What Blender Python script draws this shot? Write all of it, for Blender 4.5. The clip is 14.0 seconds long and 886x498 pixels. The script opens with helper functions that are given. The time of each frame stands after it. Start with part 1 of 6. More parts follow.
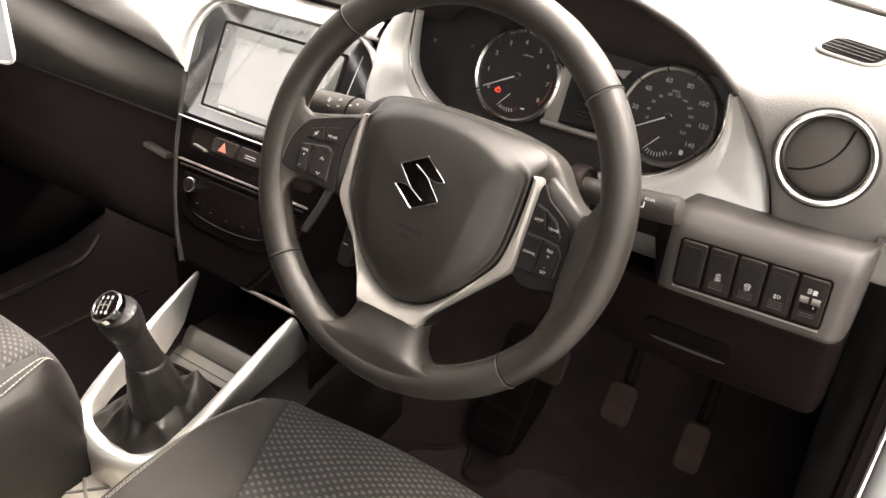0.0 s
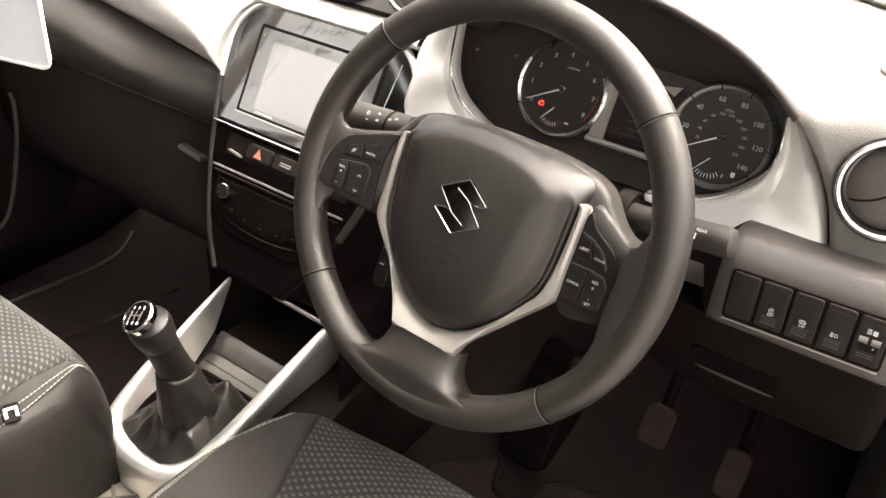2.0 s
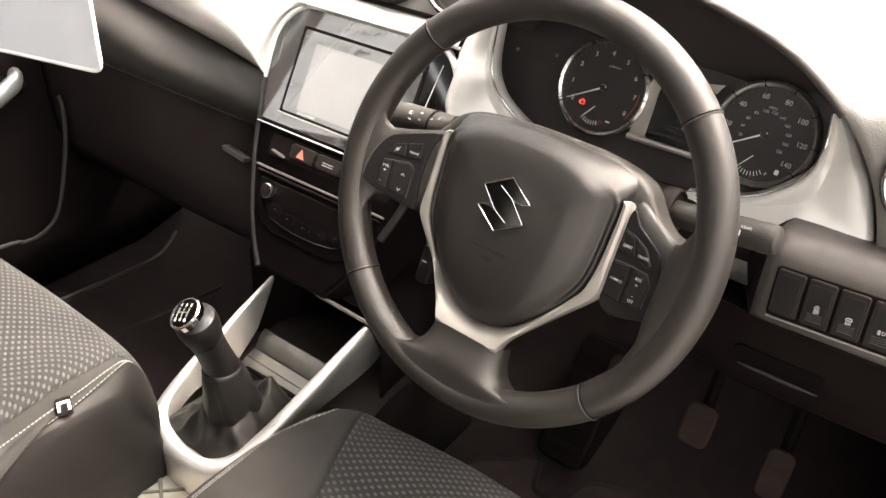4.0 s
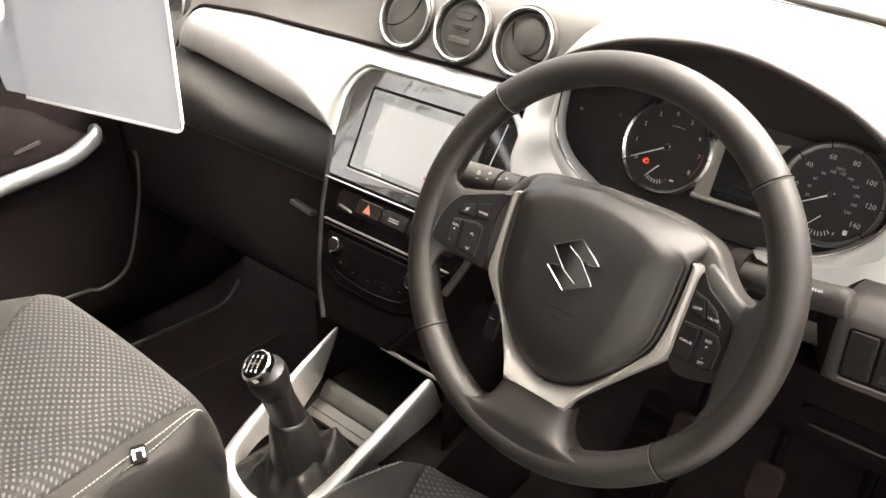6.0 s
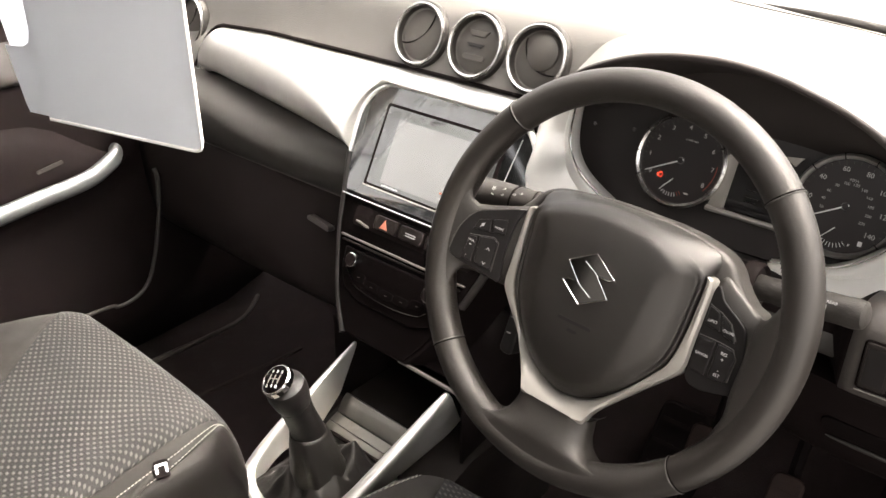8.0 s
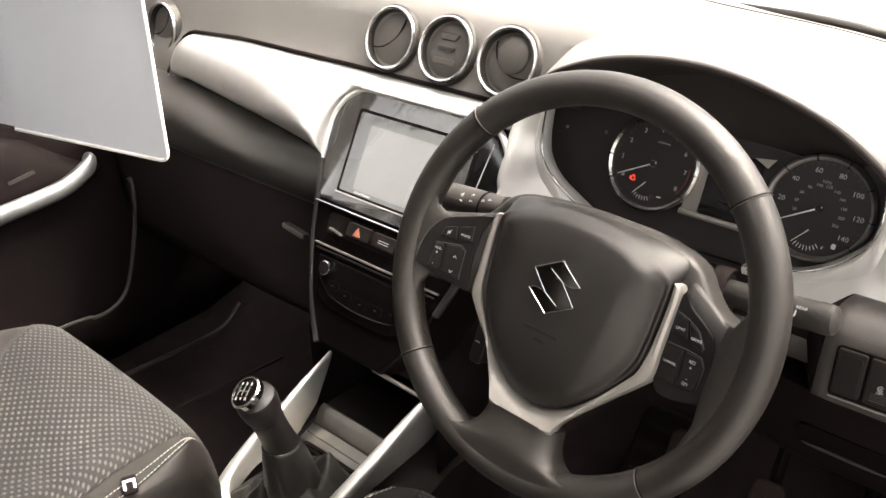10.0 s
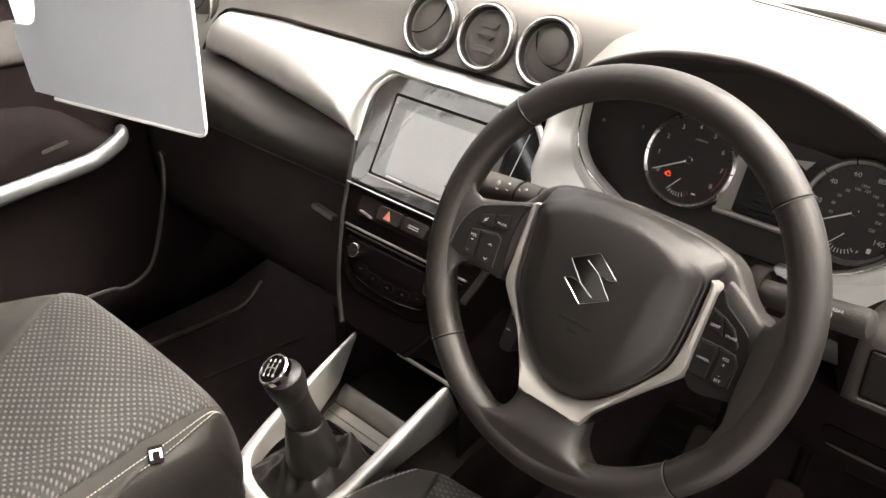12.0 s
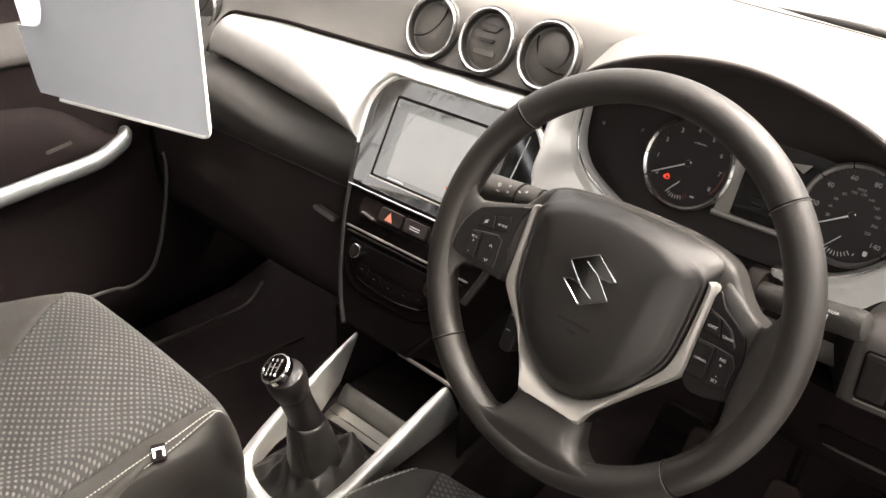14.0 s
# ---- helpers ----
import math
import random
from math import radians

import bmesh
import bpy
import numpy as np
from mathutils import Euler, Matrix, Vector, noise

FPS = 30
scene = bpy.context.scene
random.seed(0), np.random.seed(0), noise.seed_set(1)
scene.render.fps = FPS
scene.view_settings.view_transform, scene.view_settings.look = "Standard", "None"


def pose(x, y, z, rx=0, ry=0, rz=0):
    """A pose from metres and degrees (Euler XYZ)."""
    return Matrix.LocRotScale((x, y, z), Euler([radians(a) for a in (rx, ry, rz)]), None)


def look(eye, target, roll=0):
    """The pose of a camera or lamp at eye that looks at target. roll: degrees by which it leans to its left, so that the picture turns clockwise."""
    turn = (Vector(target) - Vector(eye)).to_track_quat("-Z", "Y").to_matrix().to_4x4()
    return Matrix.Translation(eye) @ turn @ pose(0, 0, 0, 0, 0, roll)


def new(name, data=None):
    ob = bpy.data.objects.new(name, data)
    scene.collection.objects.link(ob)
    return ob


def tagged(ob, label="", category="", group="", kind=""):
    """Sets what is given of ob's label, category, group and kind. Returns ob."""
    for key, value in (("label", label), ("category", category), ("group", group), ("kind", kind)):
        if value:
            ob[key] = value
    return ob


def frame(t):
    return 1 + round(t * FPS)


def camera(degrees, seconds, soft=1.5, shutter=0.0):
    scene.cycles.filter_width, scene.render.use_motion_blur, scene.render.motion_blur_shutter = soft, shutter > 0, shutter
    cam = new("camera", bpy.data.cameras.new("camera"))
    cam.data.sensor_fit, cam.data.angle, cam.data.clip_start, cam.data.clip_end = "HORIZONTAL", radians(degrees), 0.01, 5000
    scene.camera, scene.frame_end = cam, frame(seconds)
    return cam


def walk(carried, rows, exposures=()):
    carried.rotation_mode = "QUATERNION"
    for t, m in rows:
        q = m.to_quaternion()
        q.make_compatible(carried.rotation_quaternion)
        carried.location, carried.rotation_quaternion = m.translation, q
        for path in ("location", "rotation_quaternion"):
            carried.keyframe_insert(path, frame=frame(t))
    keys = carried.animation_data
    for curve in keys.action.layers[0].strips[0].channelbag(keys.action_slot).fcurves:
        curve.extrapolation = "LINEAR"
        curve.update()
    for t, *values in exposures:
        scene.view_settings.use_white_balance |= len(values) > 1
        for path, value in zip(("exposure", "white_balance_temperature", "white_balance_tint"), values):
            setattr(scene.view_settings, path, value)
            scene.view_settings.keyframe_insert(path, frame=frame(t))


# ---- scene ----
# Origin: the hub of the steering wheel. x to the car's right, y forward, z up.
cam = camera(55.87, 14.0)
# seconds, x, y, z, yaw, pitch, roll
ROWS = [
    (0.0, 0.3533, -0.5551, 0.3275, 33.294, -30.723, -3.825),
    (0.5, 0.3368, -0.5369, 0.3370, 33.228, -30.477, -4.627),
    (1.0, 0.3275, -0.5178, 0.3368, 33.585, -30.728, -3.684),
    (1.5, 0.3227, -0.5171, 0.3326, 34.933, -32.292, -4.036),
    (2.0, 0.3238, -0.5277, 0.3409, 35.775, -31.732, -3.922),
    (4.5, 0.3212, -0.5403, 0.3423, 38.520, -31.616, -2.388),
    (5.0, 0.3204, -0.5420, 0.3463, 39.422, -31.047, -2.089),
    (5.5, 0.3191, -0.5463, 0.3502, 39.961, -30.492, -1.910),
    (6.0, 0.3125, -0.5588, 0.3614, 40.817, -28.845, -1.405),
    (6.5, 0.3094, -0.5664, 0.3670, 41.672, -28.170, -0.775),
    (7.0, 0.3130, -0.5659, 0.3680, 41.262, -28.246, -0.790),
    (9.5, 0.3207, -0.5564, 0.3726, 41.959, -27.779, 0.379),
    (10.0, 0.3266, -0.5339, 0.3667, 40.854, -27.876, 0.165),
    (10.5, 0.3155, -0.5408, 0.3640, 41.950, -29.086, 0.125),
    (11.0, 0.3161, -0.5499, 0.3717, 41.998, -27.456, -1.520),
    (11.5, 0.3120, -0.5501, 0.3638, 42.534, -28.956, -1.854),
    (12.0, 0.3139, -0.5530, 0.3680, 42.802, -28.746, -1.700),
    (12.5, 0.3136, -0.5552, 0.3672, 42.951, -28.791, -2.160),
    (13.0, 0.3137, -0.5531, 0.3651, 42.996, -28.998, -2.064),
    (13.5, 0.3142, -0.5529, 0.3662, 42.702, -29.053, -2.043),
    (14.0, 0.3191, -0.5600, 0.3720, 42.928, -28.629, -1.894),
]
EXPOSURE = [(0.0, 2.91, 7000, 13), (2.0, 2.90, 7000, 13), (4.5, 2.86, 7000, 13), (5.5, 2.83, 6950, 12.5), (6.0, 2.83, 6920, 12), (6.5, 2.79, 6900, 12), (7.0, 2.74, 6880, 12), (9.5, 2.43, 6850, 12),
            (10.0, 2.48, 6850, 12), (11.0, 2.45, 6850, 12), (12.0, 2.40, 6850, 12), (13.5, 2.42, 6850, 12), (14.0, 2.46, 6850, 12)]
walk(cam, [(t, pose(x, y, z, 90 + pitch, roll, yaw)) for t, x, y, z, yaw, pitch, roll in ROWS], EXPOSURE)

# ---- world and light: an overcast day ----
world = bpy.data.worlds.new("sky")
scene.world = world
world.use_nodes = True
wn = world.node_tree.nodes
sky = wn.new("ShaderNodeTexSky")
sky.sky_type, sky.sun_disc = "NISHITA", False
sky.sun_elevation, sky.sun_rotation = radians(57.5), radians(43.7)
sky.air_density, sky.dust_density, sky.ozone_density = 1.0, 6.0, 0.6
wn["Background"].inputs["Strength"].default_value = 0.15
soft = wn.new("ShaderNodeHueSaturation")
soft.inputs["Saturation"].default_value = 0.12
soft.inputs["Value"].default_value = 1.0
world.node_tree.links.new(sky.outputs["Color"], soft.inputs["Color"])
world.node_tree.links.new(soft.outputs["Color"], wn["Background"].inputs["Color"])
sun = new("sun", bpy.data.lights.new("sun", "SUN"))
sun.data.energy, sun.data.angle, sun.data.color = 1.5, radians(40), (1.0, 0.96, 0.9)
sun.matrix_world = look((1.1, 1.15, 2.5), (0, 0, 0))

# ---- materials ----


def material(name, color, rough=0.5, metal=0.0, grain=0.0, scale=300.0, wear=0.0, wear_scale=9.0, coat=0.0, ior=1.45, shine=0.5):
    """A surface with fine relief (grain, at scale per metre) and broad uneven gloss and tone (wear)."""
    m = bpy.data.materials.new(name)
    m.use_nodes = True
    n, l = m.node_tree.nodes, m.node_tree.links
    b = n["Principled BSDF"]
    b.inputs["Roughness"].default_value, b.inputs["Metallic"].default_value = rough, metal
    b.inputs["Coat Weight"].default_value, b.inputs["IOR"].default_value = coat, ior
    b.inputs["Coat Roughness"].default_value, b.inputs["Specular IOR Level"].default_value = 0.05, shine
    b.inputs["Base Color"].default_value = (*color, 1)
    where = n.new("ShaderNodeTexCoord")
    if wear > 0:
        big = n.new("ShaderNodeTexNoise")
        big.inputs["Scale"].default_value, big.inputs["Detail"].default_value = wear_scale, 6
        l.new(where.outputs["Object"], big.inputs["Vector"])
        ramp = n.new("ShaderNodeMapRange")
        ramp.inputs["From Min"].default_value, ramp.inputs["From Max"].default_value = 0.3, 0.7
        ramp.inputs["To Min"].default_value, ramp.inputs["To Max"].default_value = 1 - wear, 1 + wear
        l.new(big.outputs["Fac"], ramp.inputs["Value"])
        mix = n.new("ShaderNodeVectorMath")
        mix.operation = "SCALE"
        mix.inputs[0].default_value = color
        l.new(ramp.outputs["Result"], mix.inputs["Scale"])
        l.new(mix.outputs["Vector"], b.inputs["Base Color"])
        gloss = n.new("ShaderNodeMath")
        gloss.operation, gloss.use_clamp = "MULTIPLY", True
        gloss.inputs[1].default_value = rough
        l.new(ramp.outputs["Result"], gloss.inputs[0])
        l.new(gloss.outputs["Value"], b.inputs["Roughness"])
    if grain > 0:
        fine = n.new("ShaderNodeTexVoronoi")
        fine.inputs["Scale"].default_value = scale
        l.new(where.outputs["Object"], fine.inputs["Vector"])
        bump = n.new("ShaderNodeBump")
        bump.inputs["Strength"].default_value, bump.inputs["Distance"].default_value = grain, 0.0006
        l.new(fine.outputs["Distance"], bump.inputs["Height"])
        l.new(bump.outputs["Normal"], b.inputs["Normal"])
    return m


def cloth(name, dark, light, u, v):
    """Woven seat cloth: pale dots on a dark ground, at steps u and v across the weave."""
    m = material(name, dark, 0.85)
    n, l = m.node_tree.nodes, m.node_tree.links
    b = n["Principled BSDF"]
    where = n.new("ShaderNodeTexCoord")
    split = n.new("ShaderNodeSeparateXYZ")
    l.new(where.outputs["Object"], split.inputs["Vector"])

    def calc(op, a, c):
        k = n.new("ShaderNodeMath")
        k.operation = op
        for i, s in enumerate((a, c)):
            if isinstance(s, (int, float)):
                k.inputs[i].default_value = s
            elif s is not None:
                l.new(s, k.inputs[i])
        return k.outputs["Value"]

    deep = calc("SUBTRACT", split.outputs["Y"], split.outputs["Z"])
    wave = 2 * math.pi / (u[0] * v[1] - u[1] * v[0])
    cx = calc("COSINE", calc("ADD", calc("MULTIPLY", split.outputs["X"], wave * v[1]), calc("MULTIPLY", deep, -wave * v[0])), None)
    cy = calc("COSINE", calc("ADD", calc("MULTIPLY", split.outputs["X"], -wave * u[1]), calc("MULTIPLY", deep, wave * u[0])), None)
    spot = calc("MULTIPLY", calc("ADD", cx, cy), 0.5)
    ramp = n.new("ShaderNodeMapRange")
    ramp.inputs["From Min"].default_value, ramp.inputs["From Max"].default_value = 0.15, 0.70
    l.new(spot, ramp.inputs["Value"])
    thread = n.new("ShaderNodeTexNoise")
    thread.inputs["Scale"].default_value = 900
    l.new(where.outputs["Object"], thread.inputs["Vector"])
    broad = n.new("ShaderNodeTexNoise")
    broad.inputs["Scale"].default_value = 14
    l.new(where.outputs["Object"], broad.inputs["Vector"])
    mix = n.new("ShaderNodeMix")
    mix.data_type = "RGBA"
    mix.inputs["A"].default_value, mix.inputs["B"].default_value = (*dark, 1), (*light, 1)
    l.new(ramp.outputs["Result"], mix.inputs["Factor"])
    tone = n.new("ShaderNodeVectorMath")
    tone.operation = "SCALE"
    l.new(mix.outputs["Result"], tone.inputs[0])
    l.new(calc("ADD", calc("MULTIPLY", calc("ADD", thread.outputs["Fac"], broad.outputs["Fac"]), 0.8), 0.2), tone.inputs["Scale"])
    l.new(tone.outputs["Vector"], b.inputs["Base Color"])
    bump = n.new("ShaderNodeBump")
    bump.inputs["Strength"].default_value, bump.inputs["Distance"].default_value = 0.6, 0.0008
    l.new(calc("ADD", ramp.outputs["Result"], thread.outputs["Fac"]), bump.inputs["Height"])
    l.new(bump.outputs["Normal"], b.inputs["Normal"])
    return m


def brushed(name, color, rough, lines=0.08, metal=0.85):
    """Satin silver paint with faint streaks along the car's width."""
    m = material(name, color, rough, metal, wear=0.06, wear_scale=25.0)
    n, l = m.node_tree.nodes, m.node_tree.links
    where, size = n.new("ShaderNodeTexCoord"), n.new("ShaderNodeMapping")
    size.inputs["Scale"].default_value = (30, 900, 900)
    streak = n.new("ShaderNodeTexNoise")
    streak.inputs["Scale"].default_value = 1.0
    bump = n.new("ShaderNodeBump")
    bump.inputs["Strength"].default_value, bump.inputs["Distance"].default_value = lines, 0.0004
    l.new(where.outputs["Object"], size.inputs["Vector"])
    l.new(size.outputs["Vector"], streak.inputs["Vector"])
    l.new(streak.outputs["Fac"], bump.inputs["Height"])
    l.new(bump.outputs["Normal"], n["Principled BSDF"].inputs["Normal"])
    return m


def glowing(name, color, strength):
    m = material(name, (0.02, 0.02, 0.02), 0.3)
    b = m.node_tree.nodes["Principled BSDF"]
    b.inputs["Emission Color"].default_value = (*color, 1)
    b.inputs["Emission Strength"].default_value = strength
    return m


M_LEATHER = material("black_leather", (0.0104, 0.0082, 0.0069), 0.52, grain=0.30, scale=1500, wear=0.14, shine=0.72)
M_HUB = material("airbag_plastic", (0.0066, 0.0051, 0.0043), 0.45, grain=0.28, scale=1600, wear=0.12, shine=0.78)
# Charcoal dash plastic, its colour lifted to carry the windscreen glare.
M_DASH = material("glare_paled_dash_plastic", (0.134, 0.124, 0.111), 0.48, grain=0.4, scale=700, wear=0.08)
M_DARK = material("dark_grained_plastic", (0.0105, 0.0080, 0.0072), 0.5, grain=0.4, scale=800, wear=0.12, shine=0.25)
# Black raised a little to stand for lens flare over dark areas.
M_BLACK = material("matt_black_plastic", (0.0085, 0.0061, 0.0058), 0.6, grain=0.2, scale=900, wear=0.15, shine=0.05)
M_SMOKE = material("smoked_gloss_black", (0.0032, 0.0024, 0.0023), 0.12, wear=0.15, shine=0.04)
M_BEZEL = material("gloss_screen_surround", (0.006, 0.006, 0.006), 0.05, wear=0.15, coat=1.0, shine=0.9)
M_BEZEL.node_tree.nodes["Principled BSDF"].inputs["Coat IOR"].default_value = 1.65
M_PIANO = material("piano_black", (0.006, 0.006, 0.006), 0.06, wear=0.15, coat=0.6)
M_SILVER = brushed("satin_silver", (0.84, 0.815, 0.77), 0.36)
M_HANDLE = brushed("door_handle_silver", (0.25, 0.25, 0.247), 0.40)
M_WING = brushed("dial_wing_silver", (0.74, 0.715, 0.67), 0.36, 0.05, 0.30)
M_BAND = brushed("console_silver", (0.82, 0.79, 0.735), 0.38, 0.05, 0.9)
M_TRIM = brushed("wheel_trim_silver", (0.34, 0.315, 0.28), 0.45, 0.08, 0.55)
M_CHROME = material("chrome", (0.85, 0.84, 0.82), 0.10, 1.0, wear=0.1, wear_scale=60)
M_RING = material("satin_chrome", (0.80, 0.78, 0.75), 0.26, 1.0, wear=0.05, wear_scale=60)
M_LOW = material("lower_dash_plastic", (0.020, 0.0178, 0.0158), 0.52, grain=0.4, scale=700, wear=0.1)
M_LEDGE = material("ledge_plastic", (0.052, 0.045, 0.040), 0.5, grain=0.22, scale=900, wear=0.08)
M_STRIP = material("stack_edge_plastic", (0.0150, 0.0122, 0.0108), 0.5, grain=0.3, scale=800, wear=0.1, shine=0.4)
# Grey lifted to hold the sky light on the passenger door's shoulder.
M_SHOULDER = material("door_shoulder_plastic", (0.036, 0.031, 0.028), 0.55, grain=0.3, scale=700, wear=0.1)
M_FLAP = material("vent_flap_plastic", (0.060, 0.053, 0.046), 0.5, grain=0.22, scale=900, wear=0.08, shine=0.4)
M_LINING = material("brow_lining", (0.040, 0.0335, 0.031), 0.6, grain=0.3, scale=900, wear=0.1, shine=0.2)
M_GAITER = material("gaiter_leather", (0.0085, 0.0072, 0.0064), 0.45, grain=0.25, scale=1600, wear=0.15, wear_scale=30)
M_SATIN = material("satin_grey", (0.175, 0.162, 0.142), 0.40, 0.5, wear=0.1, wear_scale=30)
M_TRAY = material("tray_lining", (0.34, 0.315, 0.265), 0.45, 0.4, wear=0.12, wear_scale=40)
M_PANEL = brushed("passenger_panel_silver", (0.68, 0.66, 0.62), 0.33, 0.025)
M_GRIP = material("pierced_leather", (0.0115, 0.0093, 0.0079), 0.45, grain=0.10, scale=900, wear=0.13, wear_scale=25, shine=0.62)
M_SHROUD = material("shroud_plastic", (0.019, 0.0165, 0.0147), 0.5, grain=0.3, scale=900, wear=0.1)
M_DARKCHROME = material("smoked_chrome", (0.040, 0.036, 0.032), 0.10, 1.0, wear=0.1, wear_scale=60)
M_SEAM = material("seam_edge", (0.05, 0.045, 0.04), 0.5, wear=0.1)
M_CLOTH = cloth("dotted_seat_cloth", (0.0122, 0.0105, 0.0095), (0.060, 0.0545, 0.049), (0.0054, 0.0046), (0.0084, -0.0047))
M_BOLSTER = material("plain_seat_cloth", (0.0140, 0.0120, 0.0108), 0.85, grain=0.6, scale=1500, wear=0.12, wear_scale=20)
M_FLANK = material("dark_seat_side", (0.0052, 0.0041, 0.0036), 0.6, grain=0.3, scale=900, wear=0.25, wear_scale=14, shine=0.3)
M_THREAD = material("pale_thread", (0.24, 0.225, 0.20), 0.8, wear=0.1, wear_scale=80)
# Lid, door, recess and carpet blacks: lens flare added as lifted, reddish colour.
M_LID = material("glovebox_plastic", (0.0205, 0.0152, 0.0144), 0.6, grain=0.3, scale=700, wear=0.15, shine=0.1)
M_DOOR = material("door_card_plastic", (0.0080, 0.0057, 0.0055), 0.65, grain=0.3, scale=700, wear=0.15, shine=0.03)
# Near-black that stands for shade in slots, gaps and the footwell.
M_PIT = material("deep_shade_black", (0.0050, 0.0036, 0.0035), 0.7, wear=0.1, shine=0.03)
M_MAT = material("mat_carpet", (0.0175, 0.0126, 0.0120), 0.95, grain=1.0, scale=700, wear=0.3, wear_scale=30, shine=0.05)
M_CARPET = material("black_carpet", (0.0122, 0.0086, 0.0084), 0.95, grain=1.0, scale=700, wear=0.3, wear_scale=30, shine=0.05)
M_RUBBER = material("pedal_rubber", (0.0260, 0.0175, 0.0150), 0.8, grain=0.3, scale=400, wear=0.3, wear_scale=40, shine=0.08)
M_CARD = material("white_card", (0.66, 0.67, 0.68), 0.55, wear=0.03)
M_SHEET = material("thin_white_sheet", (0.88, 0.88, 0.87), 0.6, wear=0.03)
for m_, share in ((M_CARD, 0.16), (M_SHEET, 0.65)):
    n_, l_ = m_.node_tree.nodes, m_.node_tree.links
    thin, both_ = n_.new("ShaderNodeBsdfTranslucent"), n_.new("ShaderNodeMixShader")
    thin.inputs["Color"].default_value = (0.80, 0.82, 0.86, 1)
    both_.inputs["Fac"].default_value = share
    l_.new(n_["Principled BSDF"].outputs["BSDF"], both_.inputs[1])
    l_.new(thin.outputs["BSDF"], both_.inputs[2])
    l_.new(both_.outputs["Shader"], n_["Material Output"].inputs["Surface"])
M_EDGE = material("card_edge", (0.88, 0.86, 0.8), 0.6, wear=0.03)
M_ROOF = material("headliner_cloth", (0.22, 0.21, 0.20), 0.95, grain=0.4, scale=900, wear=0.06)
M_PAINT = material("white_body_paint", (0.78, 0.78, 0.77), 0.25, coat=0.5, wear=0.03)
M_MARK = material("printed_white", (0.75, 0.75, 0.73), 0.6, wear=0.05)
M_DIMMARK = material("printed_pale", (0.48, 0.47, 0.45), 0.6, wear=0.05)
M_GREYMARK = material("printed_grey", (0.35, 0.34, 0.33), 0.6, wear=0.05)
M_EMBOSS = material("embossed_plastic", (0.0100, 0.0082, 0.0073), 0.5, wear=0.05)
# Shaded copy of the satin chrome, for the speedometer's ring.
M_DIALRING = material("shaded_dial_ring", (0.42, 0.40, 0.38), 0.30, 0.9, wear=0.1, wear_scale=60)
M_DIAL = material("dial_face", (0.024, 0.0195, 0.0185), 0.35, wear=0.1)
M_RED = material("red_scale", (0.30, 0.05, 0.03), 0.5, wear=0.05)
M_LAMP = glowing("warning_lamp_red", (1.0, 0.07, 0.03), 0.34)
M_HAZARD = material("hazard_orange", (0.40, 0.135, 0.085), 0.5, wear=0.05)
M_SCREEN = glowing("lit_display", (0.62, 0.61, 0.57), 0.088)
M_MARGIN = glowing("dim_display_border", (0.50, 0.50, 0.47), 0.034)
for m_ in (M_SCREEN, M_MARGIN):
    m_.node_tree.nodes["Principled BSDF"].inputs["Roughness"].default_value = 0.06
    m_.node_tree.nodes["Principled BSDF"].inputs["Coat Weight"].default_value = 1.0
    m_.node_tree.nodes["Principled BSDF"].inputs["Coat IOR"].default_value = 1.58
M_SLATE = material("slate", (0.06, 0.06, 0.065), 0.7, grain=0.5, scale=12, wear=0.2, wear_scale=2)
M_BRICK = material("dark_brick_wall", (0.085, 0.072, 0.062), 0.85, grain=0.8, scale=18, wear=0.2, wear_scale=2)
# Pale for its kind, so that the ground bounces light into the cabin.
M_GROUND = material("tarmac", (0.30, 0.29, 0.28), 0.9, grain=1.0, scale=60, wear=0.25, wear_scale=0.8)
M_COWL = material("weathered_cowl_plastic", (0.26, 0.27, 0.25), 0.6, grain=0.3, scale=500, wear=0.12, wear_scale=12)
M_BUTTON = material("button_plastic", (0.0075, 0.0060, 0.0055), 0.45, grain=0.15, scale=1500, wear=0.1, shine=0.3)
M_GLASS = material("window_glass", (1, 1, 1), 0.0)
M_GLASS.node_tree.nodes["Principled BSDF"].inputs["Transmission Weight"].default_value = 1.0
M_GLASS.node_tree.nodes["Principled BSDF"].inputs["IOR"].default_value = 1.05

for m_ in (M_LEATHER, M_HUB, M_GRIP, M_SHROUD, M_BOLSTER, M_FLANK, M_GAITER, M_LOW, M_DARK, M_BLACK):
    m_.node_tree.nodes["Principled BSDF"].inputs["Specular Tint"].default_value = (1.0, 0.95, 0.89, 1)

# ---- builders ----
BASE = {}


def thing(name, at, label, category, group="", kind=""):
    ob = tagged(new(name), label, category, group, kind)
    ob.location = at
    BASE[ob] = Vector(at)
    return ob


def part(name, bm, mat, parent, label="", solid=0.0, bevel=0.0, angle=38, inward=False, kind=""):
    """Link bm, given in world places, as one mesh under a thing or a part."""
    base = BASE[parent]
    bmesh.ops.translate(bm, verts=bm.verts, vec=-base)
    me = bpy.data.meshes.new(name)
    bm.to_mesh(me)
    bm.free()
    me.materials.append(mat)
    me.shade_smooth()
    me.set_sharp_from_angle(angle=radians(angle))
    ob = tagged(new(name, me), label, kind=kind)
    ob.parent = parent
    BASE[ob] = base
    if solid:
        s = ob.modifiers.new("thickness", "SOLIDIFY")
        s.thickness, s.offset = solid, -1
    if bevel:
        b = ob.modifiers.new("worn_edges", "BEVEL")
        b.width, b.segments, b.limit_method, b.angle_limit = bevel, 2, "ANGLE", radians(35)
        b.harden_normals = True
    return ob


